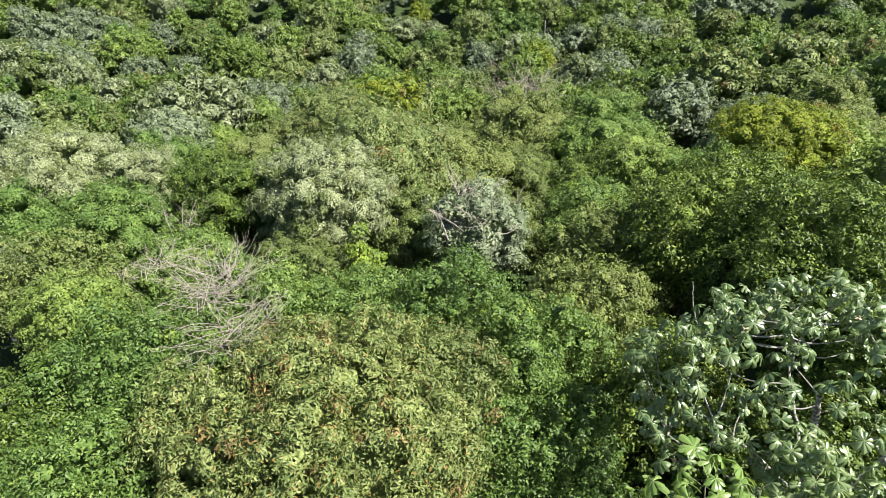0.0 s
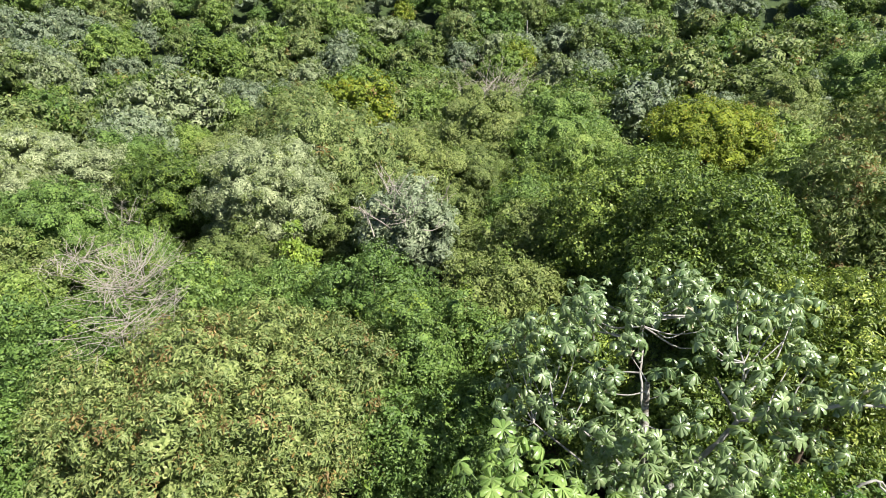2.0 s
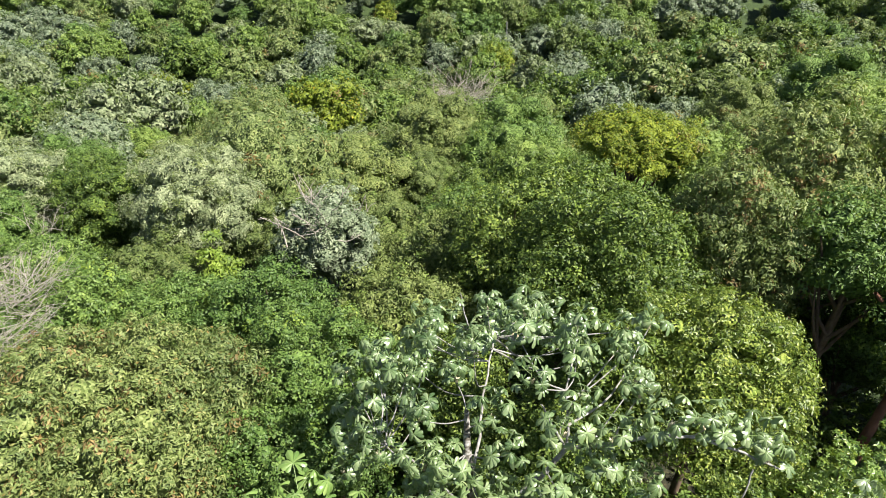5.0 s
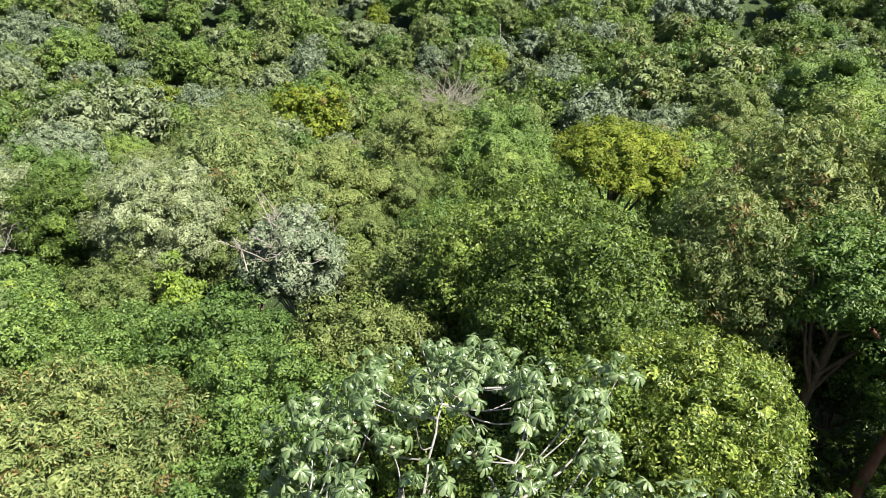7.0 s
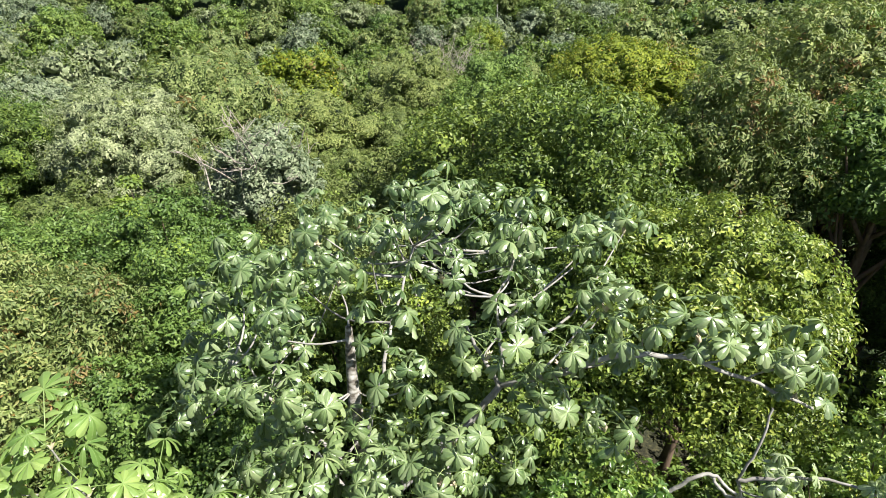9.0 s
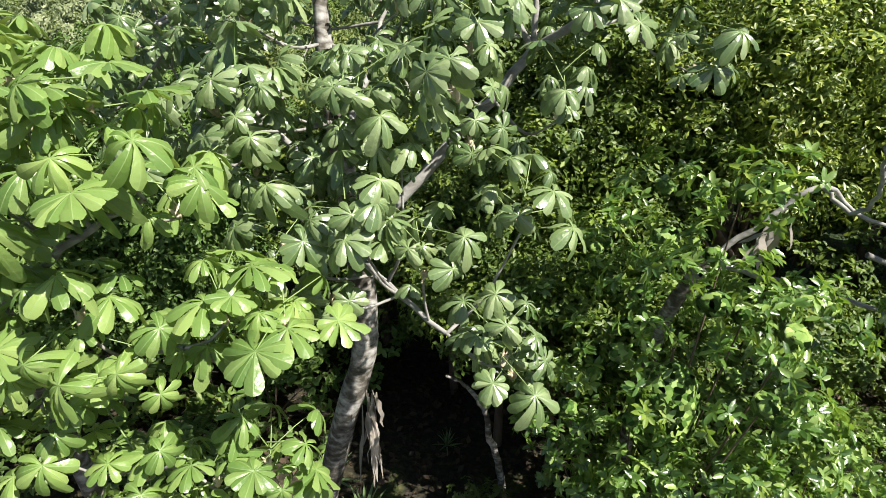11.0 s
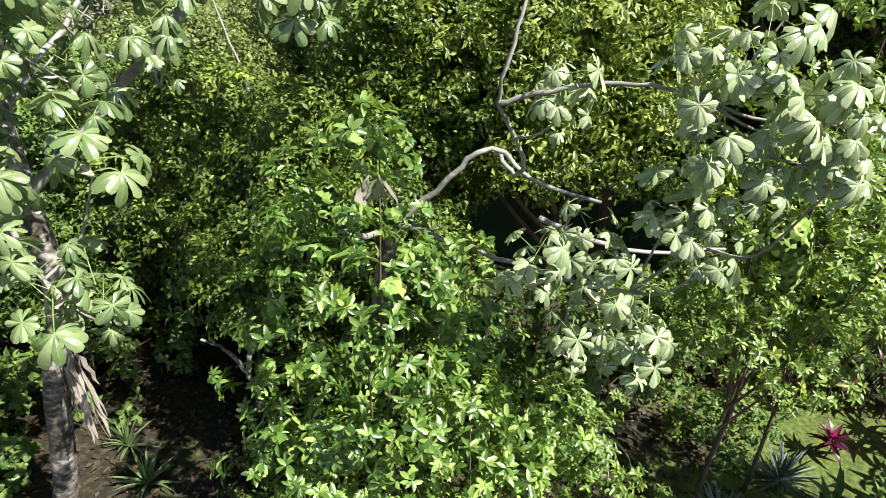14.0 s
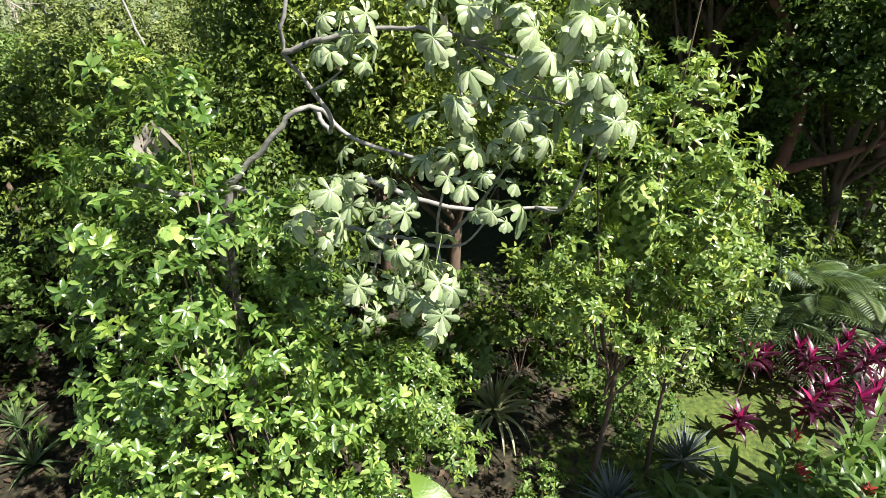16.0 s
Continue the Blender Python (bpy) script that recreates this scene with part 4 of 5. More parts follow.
# the younger one nearer by
cecropia("young umbrella tree with fresh yellow-green palmate leaves", "cecropia_young", 2,
         [((5.3, 6.6, gz(5.3, 6.6) - 0.1), 0.13), ((5.2, 6.55, 3.2), 0.11), ((5.1, 6.6, 6.0), 0.085), ((4.6, 6.95, 9.2), 0.05)],
         [([(5.15, 6.6, 5.2), (5.8, 6.2, 5.8), (6.6, 5.9, 6.1)], 0.05, 0.028),
          ([(5.1, 6.6, 6.2), (5.9, 6.2, 6.9), (6.8, 6.0, 7.3)], 0.05, 0.028),
          ([(5.0, 6.7, 7.2), (5.9, 6.4, 7.9), (6.7, 6.2, 8.4)], 0.045, 0.025)],
         [(4.45, 7.0, 9.7), (4.9, 6.7, 9.3), (3.9, 6.8, 9.2), (5.5, 7.0, 8.9), (6.5, 6.1, 8.55), (6.85, 6.3, 8.2), (5.8, 6.2, 8.3), (6.1, 6.0, 7.5), (6.5, 5.9, 7.15), (7.1, 6.1, 7.45), (7.5, 6.2, 7.3), (7.1, 6.2, 7.0), (5.8, 5.9, 6.9), (6.3, 5.8, 6.1), (6.8, 5.9, 5.9), (7.2, 6.1, 5.9), (7.1, 6.0, 5.3), (6.1, 5.7, 5.5), (5.7, 5.8, 6.3), (6.6, 5.8, 5.0), (4.3, 6.3, 8.2), (3.5, 6.6, 7.9), (5.65, 6.4, 9.0), (5.95, 6.4, 8.8), (6.4, 6.4, 8.9), (5.5, 6.3, 8.4), (5.9, 6.3, 8.0), (5.1, 6.3, 7.8), (5.4, 6.1, 7.3), (5.2, 6.0, 6.6)],
         9, 0.47)
# the leaning one with long bare limbs
cecropia("leaning umbrella tree with long bare grey limbs and whitish palmate leaves", "cecropia_pale", 3,
         [((11.5, 9.2, gz(11.5, 9.2) - 0.1), 0.13), ((11.4, 9.0, 3.0), 0.11), ((11.5, 8.9, 5.2), 0.10), ((11.8, 8.75, 6.35), 0.085)],
         [([(11.8, 8.75, 6.35), (12.3, 8.7, 6.85), (12.65, 8.7, 7.2), (12.95, 8.7, 7.28), (13.3, 8.6, 7.0), (14.05, 8.3, 6.85)], 0.045, 0.026),
          ([(12.9, 8.75, 7.26), (13.1, 8.5, 7.08), (13.15, 8.25, 7.4), (12.85, 8.0, 8.05), (12.95, 8.0, 8.6), (13.1, 8.2, 9.2)], 0.033, 0.02),
          ([(12.85, 8.0, 8.05), (13.3, 7.9, 8.2), (13.9, 7.8, 8.3), (14.5, 7.5, 8.3)], 0.034, 0.02),
          ([(11.8, 8.75, 6.3), (12.64, 8.3, 6.25), (13.4, 7.9, 6.2), (14.3, 7.6, 6.15)], 0.045, 0.022),
          ([(11.75, 8.8, 6.2), (11.4, 8.1, 6.5), (11.25, 7.7, 6.8)], 0.05, 0.03),
          ([(13.4, 8.4, 6.6), (14.4, 8.2, 6.3), (15.7, 8.6, 6.1)], 0.04, 0.02)],
         [(13.2, 7.2, 6.5), (13.6, 7.0, 5.75), (14.3, 7.0, 5.85), (14.8, 7.2, 6.7), (13.9, 7.2, 6.4), (14.4, 7.3, 7.1), (13.7, 7.3, 6.75), (14.6, 7.2, 7.7), (15.05, 7.2, 7.4), (15.6, 7.2, 8.15), (15.2, 7.2, 8.0), (15.65, 7.2, 7.75), (15.75, 7.3, 7.45), (14.8, 7.2, 8.4), (13.4, 7.9, 7.9), (14.4, 7.3, 8.4), (15.1, 7.6, 8.9), (14.1, 7.1, 5.6)],
         12, 0.34)

# broad glossy shrub-tree and the lime-green small-leaved trees
LABELS["glossy"] = ("glossy-leaved garden tree with rosettes of bright green leaves", "brown")
LABELS["lime"] = ("small-leaved lime-green garden tree", "brown")
# kind, x, y, top z, radius, lobes, puff, rosettes a puff, leaves a rosette, leaf fineness, part of the height in leaf, size of lobes
NEAR = [
    ("glossy", 11.4, 8.1, 7.6, 1.7, 50, 0.26, 4, 8, 1.0, 0.86, 0.25),
    ("glossy", 12.8, 6.9, 5.4, 1.15, 30, 0.26, 4, 8, 1.0, 0.90, 0.28),
    ("glossy", 10.9, 6.9, 4.9, 0.95, 24, 0.26, 4, 8, 1.0, 0.90, 0.28),
    ("lime", 17.0, 9.6, 8.1, 1.6, 54, 0.22, 5, 8, 1.0, 0.66, 0.25),
    ("lime", 18.2, 10.0, 6.0, 1.15, 34, 0.22, 5, 8, 1.0, 0.56, 0.26),
    ("lime", 13.9, 8.0, 4.4, 0.95, 26, 0.22, 5, 8, 0.9, 0.62, 0.30),
]
KINDS["glossy"] = (0.13, 0.42, 0.15, 0.15, "tip", 0.10)
KINDS["lime"] = (0.105, 0.40, 0.25, 0.45, "tip", 0.12)
for i, (kind, x, y, top_z, rad, lobes, puff, per_puff, leaves, fine, deep, lobe_size) in enumerate(NEAR):
    plant_tree(kind, tree_meshes(kind, 500 + i, rad, top_z - gz(x, y), lobes, puff, per_puff, fine, girth=0.35, deep=deep, template=LEAF4, low=-0.8, ragged=0.34, lobe_size=lobe_size, rosette=leaves, core=0.3, heart=0.25), x, y, i * 2.0, 1.0, "garden trees")


def blade_mesh(name, mat, ln, wd, arch, rise, steps=6, tip=0.02, fold=0.3, broad=0.45):
    """One long leaf from the origin along +x, rising and arching over."""
    s = np.linspace(0, 1, steps)
    ang = rise - arch * s
    x = np.concatenate([[0], np.cumsum(np.cos(ang[:-1]) * ln / (steps - 1))])
    z = np.concatenate([[0], np.cumsum(np.sin(ang[:-1]) * ln / (steps - 1))])
    w = wd * np.clip(np.sin(np.pi * np.clip(s, 0, 1) ** broad) * 1.0, 0.12, 1)
    w[-1] = wd * tip
    v, f = strip(np.stack([x, 0 * x, z], -1), w, fold)
    return raw_mesh(name, v, f, [M[mat]], smooth=True)


def rosette(name, label, category, group, x, y, blades, count, size=1.0, seed=0, z=None, squat=0.0):
    """A plant of long leaves springing from one heart; the inner leaves stand steeper."""
    r = np.random.default_rng(seed)
    root = new(name)
    root.location = (x, y, gz(x, y) if z is None else z)
    for i in range(count):
        k = i / count
        me = blades[min(len(blades) - 1, int(k * len(blades)))]
        m = pose(0, 0, 0.02 + 0.1 * k * size, 0, 0, math.degrees(i * 2.39996)) @ pose(0, 0, 0, r.normal(0, 7), r.normal(0, 6), r.normal(0, 6)) @ Matrix.Scale(size * r.uniform(0.82, 1.1), 4)
        child("leaf", me, root, "", m)
    return tagged(root, label, category, group)


AGAVE = [blade_mesh("leaf", "blue", 0.80, 0.034, 0.15, a, 4, broad=0.6) for a in (0.12, 0.4, 0.7, 1.0, 1.3)]
for i, (x, y, s) in enumerate([(18.95, 10.25, 1.0), (17.3, 9.1, 0.95)]):
    rosette("agave", "blue-grey agave with stiff narrow pointed leaves on the ground", "agave", "agaves in the garden", x, y, AGAVE, 64, s, 60 + i)
DRAC = [blade_mesh("leaf", "stripe", 1.25, 0.036, a, b, 8, broad=0.6) for a, b in ((2.2, 0.7), (2.0, 1.0), (1.6, 1.2), (1.0, 1.4), (0.5, 1.5))]
rosette("pandanus", "arching striped pandanus with long pale drooping leaves", "plant", "", 15.3, 10.7, DRAC, 54, 1.0, 71, z=gz(15.3, 10.7) + 0.35)
SPIKY = [blade_mesh("leaf", "palm", 0.72, 0.032, a, b, 5, broad=0.6) for a, b in ((0.9, 0.5), (0.6, 0.9), (0.3, 1.2), (0.1, 1.45))]
for i, (x, y, s) in enumerate([(7.3, 9.1, 1.0), (6.6, 9.9, 0.9), (8.7, 10.9, 0.5)]):
    rosette("bromeliad", "green bromeliad with upright spiky leaves on leaf litter", "plant", "bromeliads under the trees", x, y, SPIKY, 26, s, 80 + i)


def cordyline(x, y, height, seed):
    r = np.random.default_rng(seed)
    root = new("cordyline")
    root.location = (x, y, gz(x, y))
    v, f = limb([(0, 0, -0.05), (r.uniform(-.06, .06), r.uniform(-.06, .06), height * 0.5), (0, 0, height)], 0.022, 0.016, 6)
    child("stem", raw_mesh("stem", v, f, [M["bark_brown"]], smooth=True), root)
    for i in range(24):
        k = i / 24
        fresh = k > 0.85
        me = CORDY[3 + int(r.integers(0, 2)) if fresh else int(k / 0.851 * 3)]
        m = pose(0, 0, height * (0.62 + 0.38 * k), 0, 0, math.degrees(i * 2.39996)) @ pose(0, 0, 0, r.normal(0, 8), r.normal(0, 8), 0) @ Matrix.Scale(r.uniform(0.85, 1.2), 4)
        child("leaf", me, root, "bright pink young leaf" if fresh else "", m)
    return tagged(root, "dark burgundy cordyline with bright magenta young leaves", "plant", "cordylines in the bed")


CORDY = [blade_mesh("leaf", "magenta", 0.46, 0.055, 1.5, 0.35), blade_mesh("leaf", "magenta", 0.48, 0.06, 1.2, 0.7), blade_mesh("leaf", "magenta", 0.46, 0.055, 0.8, 1.0),
         blade_mesh("leaf", "magenta_new", 0.40, 0.055, 0.5, 1.15), blade_mesh("leaf", "magenta_new", 0.36, 0.05, 0.3, 1.35)]
for i, (x, y, h) in enumerate([(20.8, 12.2, 1.3), (21.9, 11.9, 1.3), (22.5, 12.0, 1.3), (23.0, 11.8, 1.4), (21.5, 10.9, 1.0), (22.3, 10.8, 1.25), (20.2, 10.9, 0.55), 
                               (22.9, 11.2, 1.0), (23.6, 12.2, 1.2), (21.3, 12.5, 0.9), (22.1, 12.6, 1.0), (23.3, 12.9, 1.0), (22.0, 11.3, 1.0)]):
    cordyline(x, y, h, 200 + i)


def ginger(x, y, stems, height, seed, flower=False):
    r = np.random.default_rng(seed)
    root = new("ginger_plant")
    root.location = (x, y, gz(x, y))
    for s in range(stems):
        a, d = r.uniform(0, 6.28), r.uniform(0.05, 0.35)
        foot = np.array([d * math.cos(a), d * math.sin(a), -0.05])
        h = height * r.uniform(0.75, 1.15)
        head = foot * 1.7 + [0, 0, h]
        v, f = limb([foot, (foot + head) / 2 + [0, 0, 0.05], head], 0.014, 0.008, 5, 4)
        child("stem", raw_mesh("stem", v, f, [M["ginger"]], smooth=True), root)
        for i in range(9):
            k = 0.3 + 0.7 * i / 8
            q = foot + (head - foot) * k
            m = Matrix.Translation(q) @ pose(0, 0, 0, 0, 0, math.degrees(a) + 180 * (i % 2) + r.normal(0, 28)) @ pose(0, 0, 0, r.normal(0, 10), r.normal(0, 9), 0) @ Matrix.Scale(r.uniform(0.8, 1.15), 4)
            child("leaf", GINGER[int(r.integers(0, 3))], root, "", m)
        if flower and s % 3 == 0:
            pts = np.array([head + np.array([0.03 * math.cos(j * 2.4), 0.03 * math.sin(j * 2.4), 0.012 * j]) for j in range(14)])
            v, f = spread(LEAF4, pts, np.stack([np.cos(np.arange(14) * 2.4), np.sin(np.arange(14) * 2.4), np.full(14, 0.9)], -1), np.tile([0.0, 0.1, 1.0], (14, 1)), np.full(14, 0.10), np.full(14, 0.055))
            child("flower", raw_mesh("flower", v, f, [M["flower"]]), root, "red cone-shaped flower")
    return tagged(root, "broad-leaved ginger plant with long bright green leaves", "plant", "gingers in the bed")


GINGER = [blade_mesh("leaf", "ginger", 0.52, 0.075, a, b, 6) for a, b in ((1.0, 0.9), (0.7, 1.1), (1.3, 0.7))]
for i, (x, y, h, fl) in enumerate([(20.4, 9.2, 1.45, 1), (20.0, 8.6, 1.3, 0), (20.8, 8.5, 1.4, 1), (21.5, 9.3, 1.5, 0), (21.4, 8.5, 1.45, 1), (19.2, 9.0, 0.9, 0), (22.0, 9.7, 1.6, 0), (18.4, 8.7, 0.8, 0), (22.4, 8.9, 1.5, 0)]):
    ginger(x, y, 7, h, 300 + i, bool(fl))


def banana(x, y, z0, leaves, seed):
    r = np.random.default_rng(seed)
    root = new("banana_plant")
    root.location = (x, y, z0)
    v, f = limb([(0, 0, -0.1), (0.02, 0, 1.5), (0, 0, 3.0)], 0.09, 0.05, 9)
    child("stem", raw_mesh("stem", v, f, [M["ginger"]], smooth=True), root)
    for i, (phi, rise) in enumerate(leaves):
        me = blade_mesh("leaf", "banana", 1.0, 0.23, 1.25, rise, 10, fold=0.22, broad=0.8)
        child("leaf", me, root, "", pose(0, 0, 2.8, r.normal(0, 8), 0, phi))
    return tagged(root, "banana plant with broad sunlit yellow-green leaves", "plant")


banana(14.45, 6.35, gz(14.45, 6.35), [(205, 0.95), (130, 1.2), (15, 1.05), (325, 0.95), (260, 0.9)], 4)


def small_bush(name, label, mat, x, y, radius, height, lobes, per_lobe, leaf, width, seed, flower=None):
    r = np.random.default_rng(seed)
    root = new(name)
    root.location = (x, y, gz(x, y))
    p, n, cs, _ = crown_points(r, radius, height, lobes, per_lobe, base=0.0, low=-0.6, lobe_size=0.4)
    v, f = spread(LEAF4, *tufts(r, p, n, 6, leaf, width, (-0.4, 0.7)))
    child("foliage", raw_mesh("foliage", v, f, [M[mat]]), root)
    for c in cs[::2]:
        v, f = limb([(0, 0, -0.1), np.array(c) * [0.4, 0.4, 0.5], c], 0.018, 0.006, 5, 3)
        child("stem", raw_mesh("stem", v, f, [M["bark_brown"]]), root)
    if flower:
        q = p[r.integers(0, len(p), 26)]
        v, f = spread(LEAF4, *tufts(r, q, np.tile([0.0, -0.3, 0.9], (len(q), 1)), 5, 0.06, 0.8, (0.0, 0.5)))
        child("blossom", raw_mesh("blossom", v, f, [M[flower]]), root, "small white blossom")
    return tagged(root, label, "shrub", "garden shrubs")


small_bush("shrub", "round dark green clipped shrub beside the lawn", "green", 18.05, 11.1, 0.75, 1.3, 12, 40, 0.09, 0.6, 31)
small_bush("shrub", "loose shrub with small white blossoms in shade", "olive", 19.4, 12.6, 0.6, 0.9, 9, 22, 0.11, 0.5, 32, "white_flower")
small_bush("shrub", "small lime-green feathery shrub in the sun", "lime", 15.9, 8.8, 0.4, 1.1, 8, 24, 0.10, 0.4, 33)
small_bush("shrub", "low pale shrub on shaded leaf litter", "olive", 9.3, 8.9, 0.6, 0.9, 8, 20, 0.10, 0.5, 34)
for i, (x, y, rad, h) in enumerate([(11.4, 10.7, 1.2, 2.4), (13.1, 10.4, 1.1, 2.0), (16.0, 12.6, 1.3, 2.4), (22.2, 14.9, 1.5, 3.6), (24.2, 15.6, 1.5, 4.0), (14.2, 11.6, 1.2, 2.6), (19.0, 14.2, 1.3, 2.2), (5.2, 11.5, 1.2, 2.2), (3.0, 10.0, 1.3, 2.4), (21.0, 13.8, 1.0, 1.6), (12.8, 6.6, 0.8, 2.0), (20.2, 15.6, 1.5, 3.2), (22.6, 16.4, 1.6, 3.4), (24.9, 16.8, 1.6, 3.4), (18.0, 15.6, 1.5, 3.0), (26.6, 15.6, 1.6, 3.6), (23.0, 14.9, 1.1, 2.4), (17.2, 13.6, 1.2, 2.2), (12.0, 13.0, 1.4, 3.0), (6.6, 13.2, 1.4, 2.8), (0.8, 8.8, 1.4, 3.0), (4.6, 8.6, 1.0, 2.0)]):
    # from x 17.5 on all get the dark leaf: deep shade put into colour
    small_bush("shrub", "dark green understory shrub beneath the trees", ("dark", "green")[i % 2 and x < 17.5], x, y, rad, h, 12, 34, 0.17, 0.5, 40 + i)


def palm(x, y, fronds, height, seed):
    r = np.random.default_rng(seed)
    root = new("palm")
    root.location = (x, y, gz(x, y))
    for i in range(fronds):
        ln = r.uniform(1.7, 2.5)
        rise, arch = r.uniform(0.7, 1.35), r.uniform(1.0, 1.8)
        s = np.linspace(0, 1, 30)
        ang = rise - arch * s
        pts = np.stack([np.concatenate([[0], np.cumsum(np.cos(ang[:-1]))]) * ln / 29, 0 * s, np.concatenate([[0], np.cumsum(np.sin(ang[:-1]))]) * ln / 29], -1)
        k = np.arange(6, 30)
        tan = unit(np.gradient(pts, axis=0))[k]
        ll = 0.42 * np.sin(np.pi * (0.12 + 0.8 * (k - 6) / 24))
        pos = np.concatenate([pts[k], pts[k]])
        side = np.concatenate([np.tile([0, 1.0, 0], (len(k), 1)), np.tile([0, -1.0, 0], (len(k), 1))])
        ax = unit(side + 0.75 * np.concatenate([tan, tan]) + [0, 0, -0.15])
        v, f = spread(LEAF2, pos, ax, np.tile([0, 0, 1.0], (len(pos), 1)), np.concatenate([ll, ll]) * 1.15, np.full(len(pos), 0.027))
        vt, ft = tube_arrays(pts[::4], np.linspace(0.018, 0.005, len(pts[::4])), 4)
        ft = np.concatenate([ft[:, :3], ft[:, [0, 2, 3]]])
        v, f = join([(v, f), (vt, ft)])
        child("frond", raw_mesh("frond", v, f, [M["palm"]]), root, "", pose(0, 0, height * r.uniform(0.1, 1.0), r.normal(0, 12), 0, i * 137.5 + r.uniform(-15, 15)))
    for j in range(4):
        v, f = limb([(0.1 * math.cos(j * 1.6), 0.1 * math.sin(j * 1.6), -0.1), (0.15 * math.cos(j * 1.6), 0.15 * math.sin(j * 1.6), height)], 0.04, 0.03, 6)
        child("stem", raw_mesh("stem", v, f, [M["palm"]], smooth=True), root)
    return tagged(root, "clump of feathery green areca palm fronds", "palm", "palms beside the bed")


palm(21.9, 13.8, 26, 2.2, 51)
palm(23.2, 13.8, 24, 2.0, 52)
palm(24.4, 13.2, 18, 1.5, 53)


def boulder(x, y, size, seed):
    r = np.random.default_rng(seed)
    bm = bmesh.new()
    bmesh.ops.create_icosphere(bm, subdivisions=2, radius=size)
    off = Vector(r.uniform(-9, 9, 3))
    for v in bm.verts:
        k = 1 + 0.35 * noise.noise(v.co / size * 1.3 + off)
        v.co = Vector((v.co.x * k * 1.2, v.co.y * k, v.co.z * k * 0.6))
    me = bpy.data.meshes.new("rock")
    bm.to_mesh(me)
    bm.free()
    me.materials.append(M["stone"])
    ob = new("rock", me)
    ob.location = (x, y, gz(x, y) + size * 0.2)
    return tagged(ob, "pale weathered rock at the edge of the bed", "rock", "rocks by the palms")


rr = np.random.default_rng(77)
for i in range(14):
    boulder(24.6 + rr.uniform(-0.9, 1.6), 14.2 + rr.uniform(-1.3, 1.6), rr.uniform(0.18, 0.5), 400 + i)


# bare trunks and dead wood
def bare_trunk(name, label, mat, paths, r0, r1, seed):
    root = new(name)
    b = np.array(paths[0][0], float)
    root.location = b
    rr = np.random.default_rng(seed)
    for i, pts in enumerate(paths):
        v, f = limb([np.array(p) - b for p in pts], r0 if i == 0 else r0 * 0.55, r1, 9, 6, rr, 0.012)
        child("trunk" if i == 0 else "limb", raw_mesh("stem", v, f, [M[mat]], smooth=True), root)
    return tagged(root, label, "tree", "thin trunks")


bare_trunk("sapling", "thin crooked grey sapling trunk with bare twigs", "bark_mottled", [[(9.75, 9.6, gz(9.75, 9.6) - 0.1), (9.55, 9.5, 1.9), (9.3, 9.45, 3.0), (9.35, 9.5, 3.7), (9.2, 9.6, 4.4)], [(9.33, 9.48, 3.5), (9.7, 9.5, 4.3), (9.9, 9.4, 5.0)], [(9.3, 9.46, 3.1), (9.0, 9.5, 3.6), (8.7, 9.4, 3.9)]], 0.075, 0.02, 1)
bare_trunk("sapling", "slim brown sapling trunk in the shade", "bark_brown", [[(10.6, 10.2, gz(10.6, 10.2) - 0.1), (10.5, 10.1, 2.2), (10.35, 9.9, 3.8), (10.2, 9.8, 5.2)], [(10.45, 10.0, 3.0), (10.9, 9.9, 4.2)]], 0.07, 0.02, 2)
bare_trunk("leaning_tree", "leaning red-brown trunk with spreading limbs in shade", "bark_red", [[(21.2, 14.6, gz(21.2, 14.6) - 0.1), (21.8, 15.2, 2.4), (22.3, 15.6, 4.8), (22.6, 16.2, 7.5)], [(22.0, 15.4, 3.6), (23.4, 15.2, 4.2), (25.0, 15.4, 4.6)], [(22.3, 15.7, 5.2), (21.8, 16.0, 6.6), (21.2, 16.0, 7.4), (20.4, 15.8, 8.2)]], 0.24, 0.06, 3)


def dead_branches(label, x, y, z, reach, count, seed, flat=0.5, thick=0.02):
    """Leafless pale branches that fork twice."""
    r = np.random.default_rng(seed)
    root = new("dead_branch")
    root.location = (x, y, z)
    for i in range(count):
        a = r.uniform(0, 6.28)
        d = np.array([math.cos(a), math.sin(a), r.uniform(0.1, flat * 2)])
        ln = reach * r.uniform(0.5, 1.1)
        s = r.normal(0, reach * 0.3, 3) * [1, 1, 0.3]
        pts = [s, s + d * ln * 0.5 + r.normal(0, ln * 0.08, 3), s + d * ln + r.normal(0, ln * 0.1, 3)]
        pieces = [limb(pts, thick, thick * 0.35, 5, 4)]
        for _ in range(5):
            k = r.uniform(0.3, 0.95)
            q = pts[0] + (pts[2] - pts[0]) * k
            e = unit(d + r.normal(0, 0.7, 3)) * ln * r.uniform(0.2, 0.5)
            pieces.append(limb([q, q + e * 0.5 + r.normal(0, ln * 0.04, 3), q + e], thick * 0.5, thick * 0.2, 4, 3))
        v, f = join(pieces)
        child("branch", raw_mesh("branch", v, f, [M["dry"]]), root)
    return tagged(root, label, "branch", "dead branches in the crowns")


dead_branches("tangle of bare grey dead branches over a tree crown", -8.0, 17.2, 6.6, 1.9, 60, 1, 0.4, 0.014)
dead_branches("tangle of bare grey dead branches over a tree crown", -6.4, 14.2, 7.2, 1.6, 46, 2, 0.25, 0.012)
dead_branches("tangle of bare grey dead branches over a tree crown", -10.5, 18.6, 6.6, 1.4, 24, 3, 0.3, 0.012)
dead_branches("bare pale dead twigs standing out of the canopy", -13.6, 27.2, 3.6, 1.6, 12, 4, 1.0, 0.016)
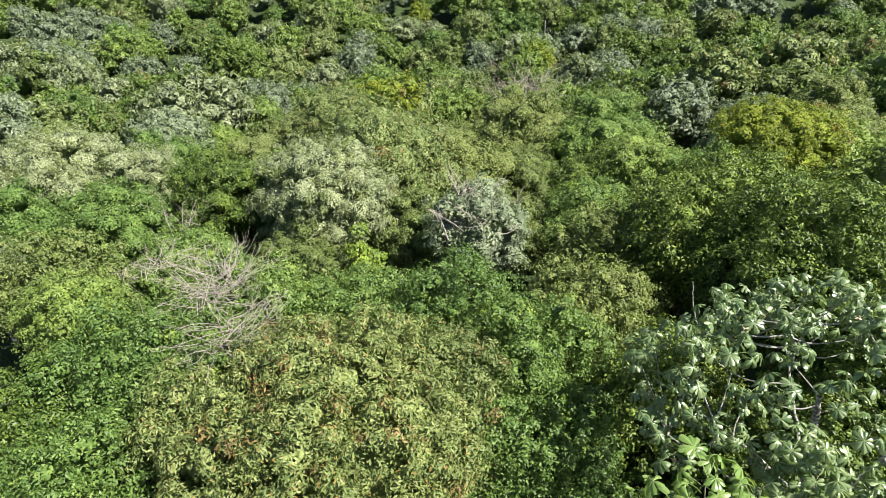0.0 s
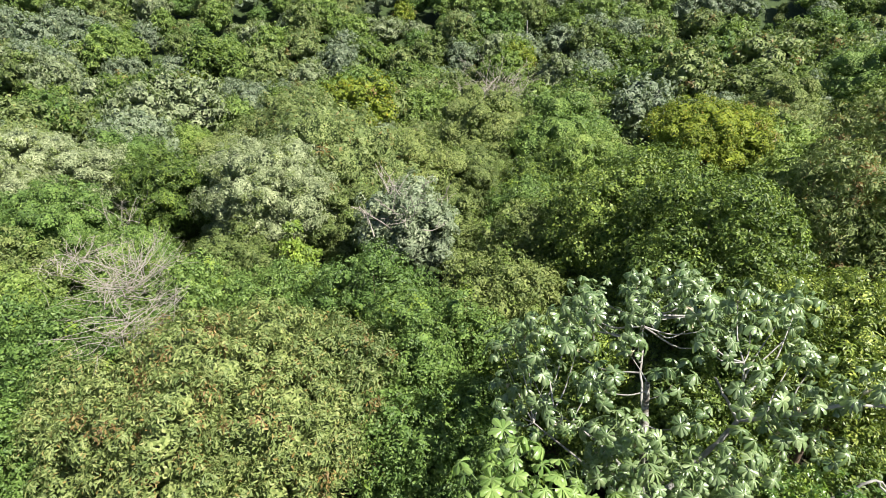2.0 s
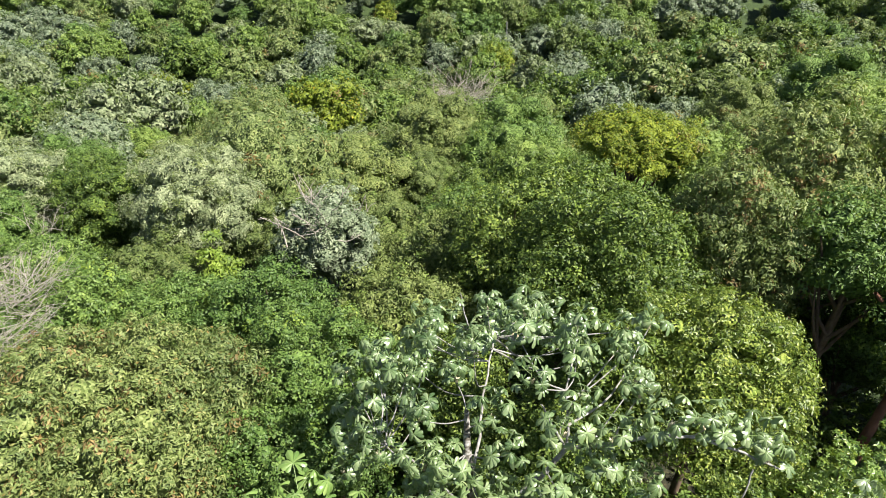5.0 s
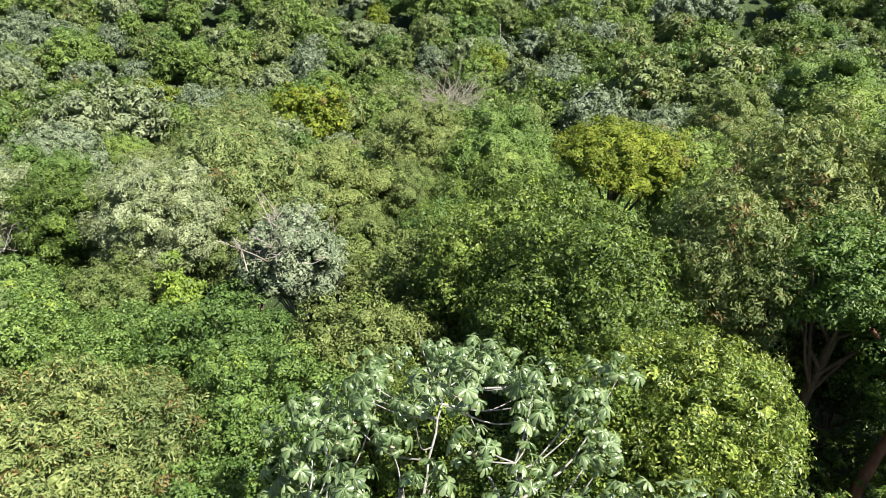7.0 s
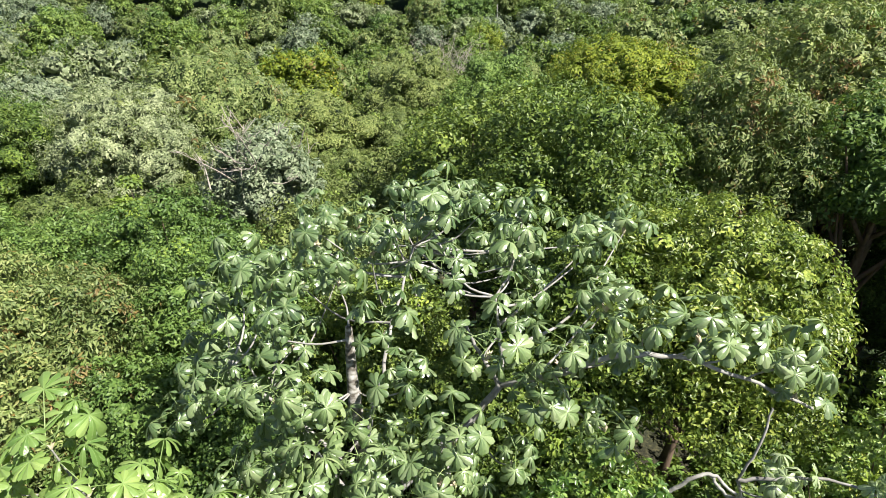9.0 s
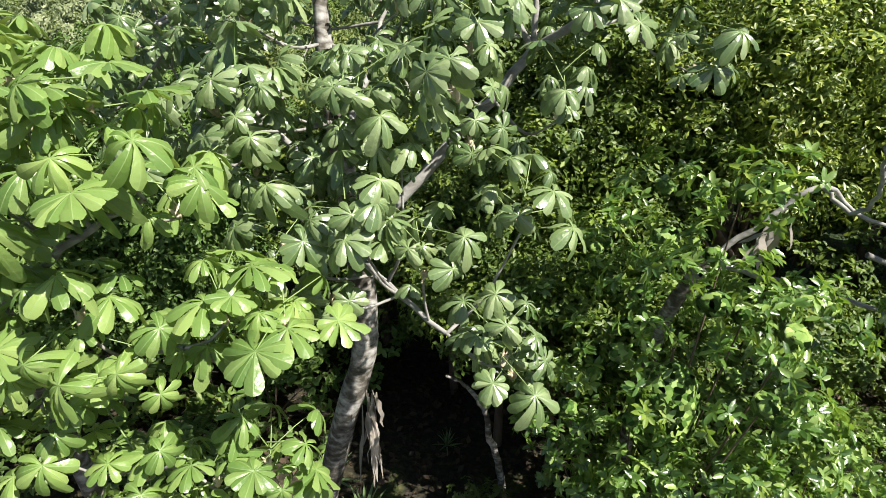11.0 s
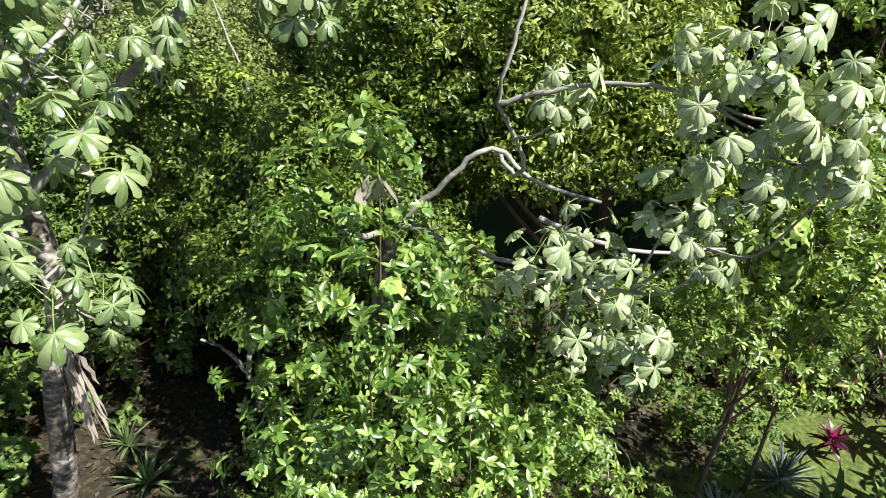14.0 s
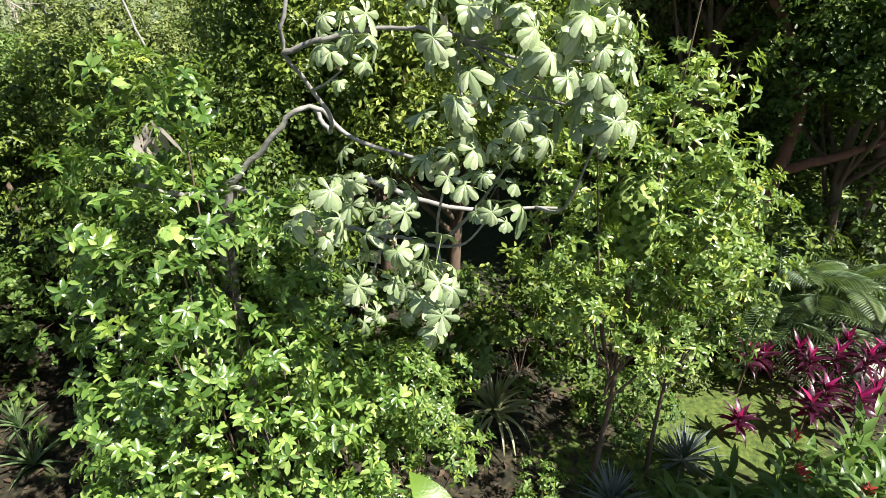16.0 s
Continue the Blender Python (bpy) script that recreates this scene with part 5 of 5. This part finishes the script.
dead_branches("bare pale limbs of a silvery tree", 1.3, 24.6, 5.2, 1.8, 26, 5, 0.8, 0.035)
dead_branches("leafless grey crown of a dry tree in the wood", 8.6, 70.6, -3.2, 4.0, 110, 6, 0.5, 0.035)
bare_trunk("dead_twig", "pale dead twig standing above the umbrella tree", "bark_grey", [[(8.3, 15.0, 4.6), (8.0, 15.3, 6.2), (7.6, 15.5, 7.4), (7.45, 15.6, 8.2)]], 0.038, 0.014, 6)


def hanging_leaves(x, y, z, seed, count, size):
    """Withered leaves that hang limp beside a trunk."""
    r = np.random.default_rng(seed)
    root = new("withered_leaves")
    root.location = (x, y, z)
    for i in range(count):
        ln = size * r.uniform(0.6, 1.4)
        s = np.linspace(0, 1, 7)
        pts = np.stack([0.10 * s * r.normal(), 0.10 * s * r.normal() + 0 * s, -s * ln], -1) + np.concatenate([[[0, 0, 0]], r.normal(0, 0.015, (6, 3))])
        w = r.uniform(0.015, 0.04) * np.array([0.3, 0.7, 1, 1, 0.9, 0.6, 0.1])
        v = np.concatenate([np.stack([pts[:, 0] - w, pts[:, 1], pts[:, 2]], -1), np.stack([pts[:, 0] + w, pts[:, 1] + w * 0.6, pts[:, 2]], -1)])
        f = np.array([(k, k + 1, k + 8, k + 7) for k in range(6)])
        child("leaf", raw_mesh("leaf", v, f, [M["dry"]], smooth=True), root, "", pose(*r.normal(0, 0.06, 3), 0, 0, r.uniform(0, 360)))
    return tagged(root, "withered pale brown leaves hanging beside a trunk", "leaves")


hanging_leaves(7.78, 7.95, 4.85, 15, 16, 1.2)
hanging_leaves(11.66, 7.45, 7.52, 16, 9, 0.34)


bare_trunk("dead_tree", "bare pale trunk rising among the trees of the far hillside", "bark_grey", [[(18.3, 124, gz(18.3, 124) - 0.3), (18.4, 124, gz(18.3, 124) + 5), (18.2, 124, gz(18.3, 124) + 10.5)]], 0.22, 0.10, 9)


def leaf_litter():
    """Fallen leaves on the ground of the garden and under the trees."""
    r = np.random.default_rng(91)
    n = 9000
    x, y = r.uniform(2, 25, n), r.uniform(5, 15, n)
    keep = np.hypot(x - 20.0, y - 10.9) > r.uniform(1.2, 3.2, n)
    x, y = x[keep], y[keep]
    n = len(x)
    a = r.uniform(0, 6.28, n)
    pos = np.stack([x, y, land(x, y) + 0.03 + r.uniform(0, 0.03, n)], -1)
    ax = np.stack([np.cos(a), np.sin(a), r.normal(0, 0.2, n)], -1)
    ln = r.uniform(0.08, 0.26, n)
    v, f = spread(LEAF2, pos, ax, np.tile([0.0, 0.0, 1.0], (n, 1)) + r.normal(0, 0.25, (n, 3)), ln, ln * 0.5)
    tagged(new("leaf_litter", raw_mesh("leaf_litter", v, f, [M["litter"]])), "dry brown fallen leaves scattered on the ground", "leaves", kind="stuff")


leaf_litter()
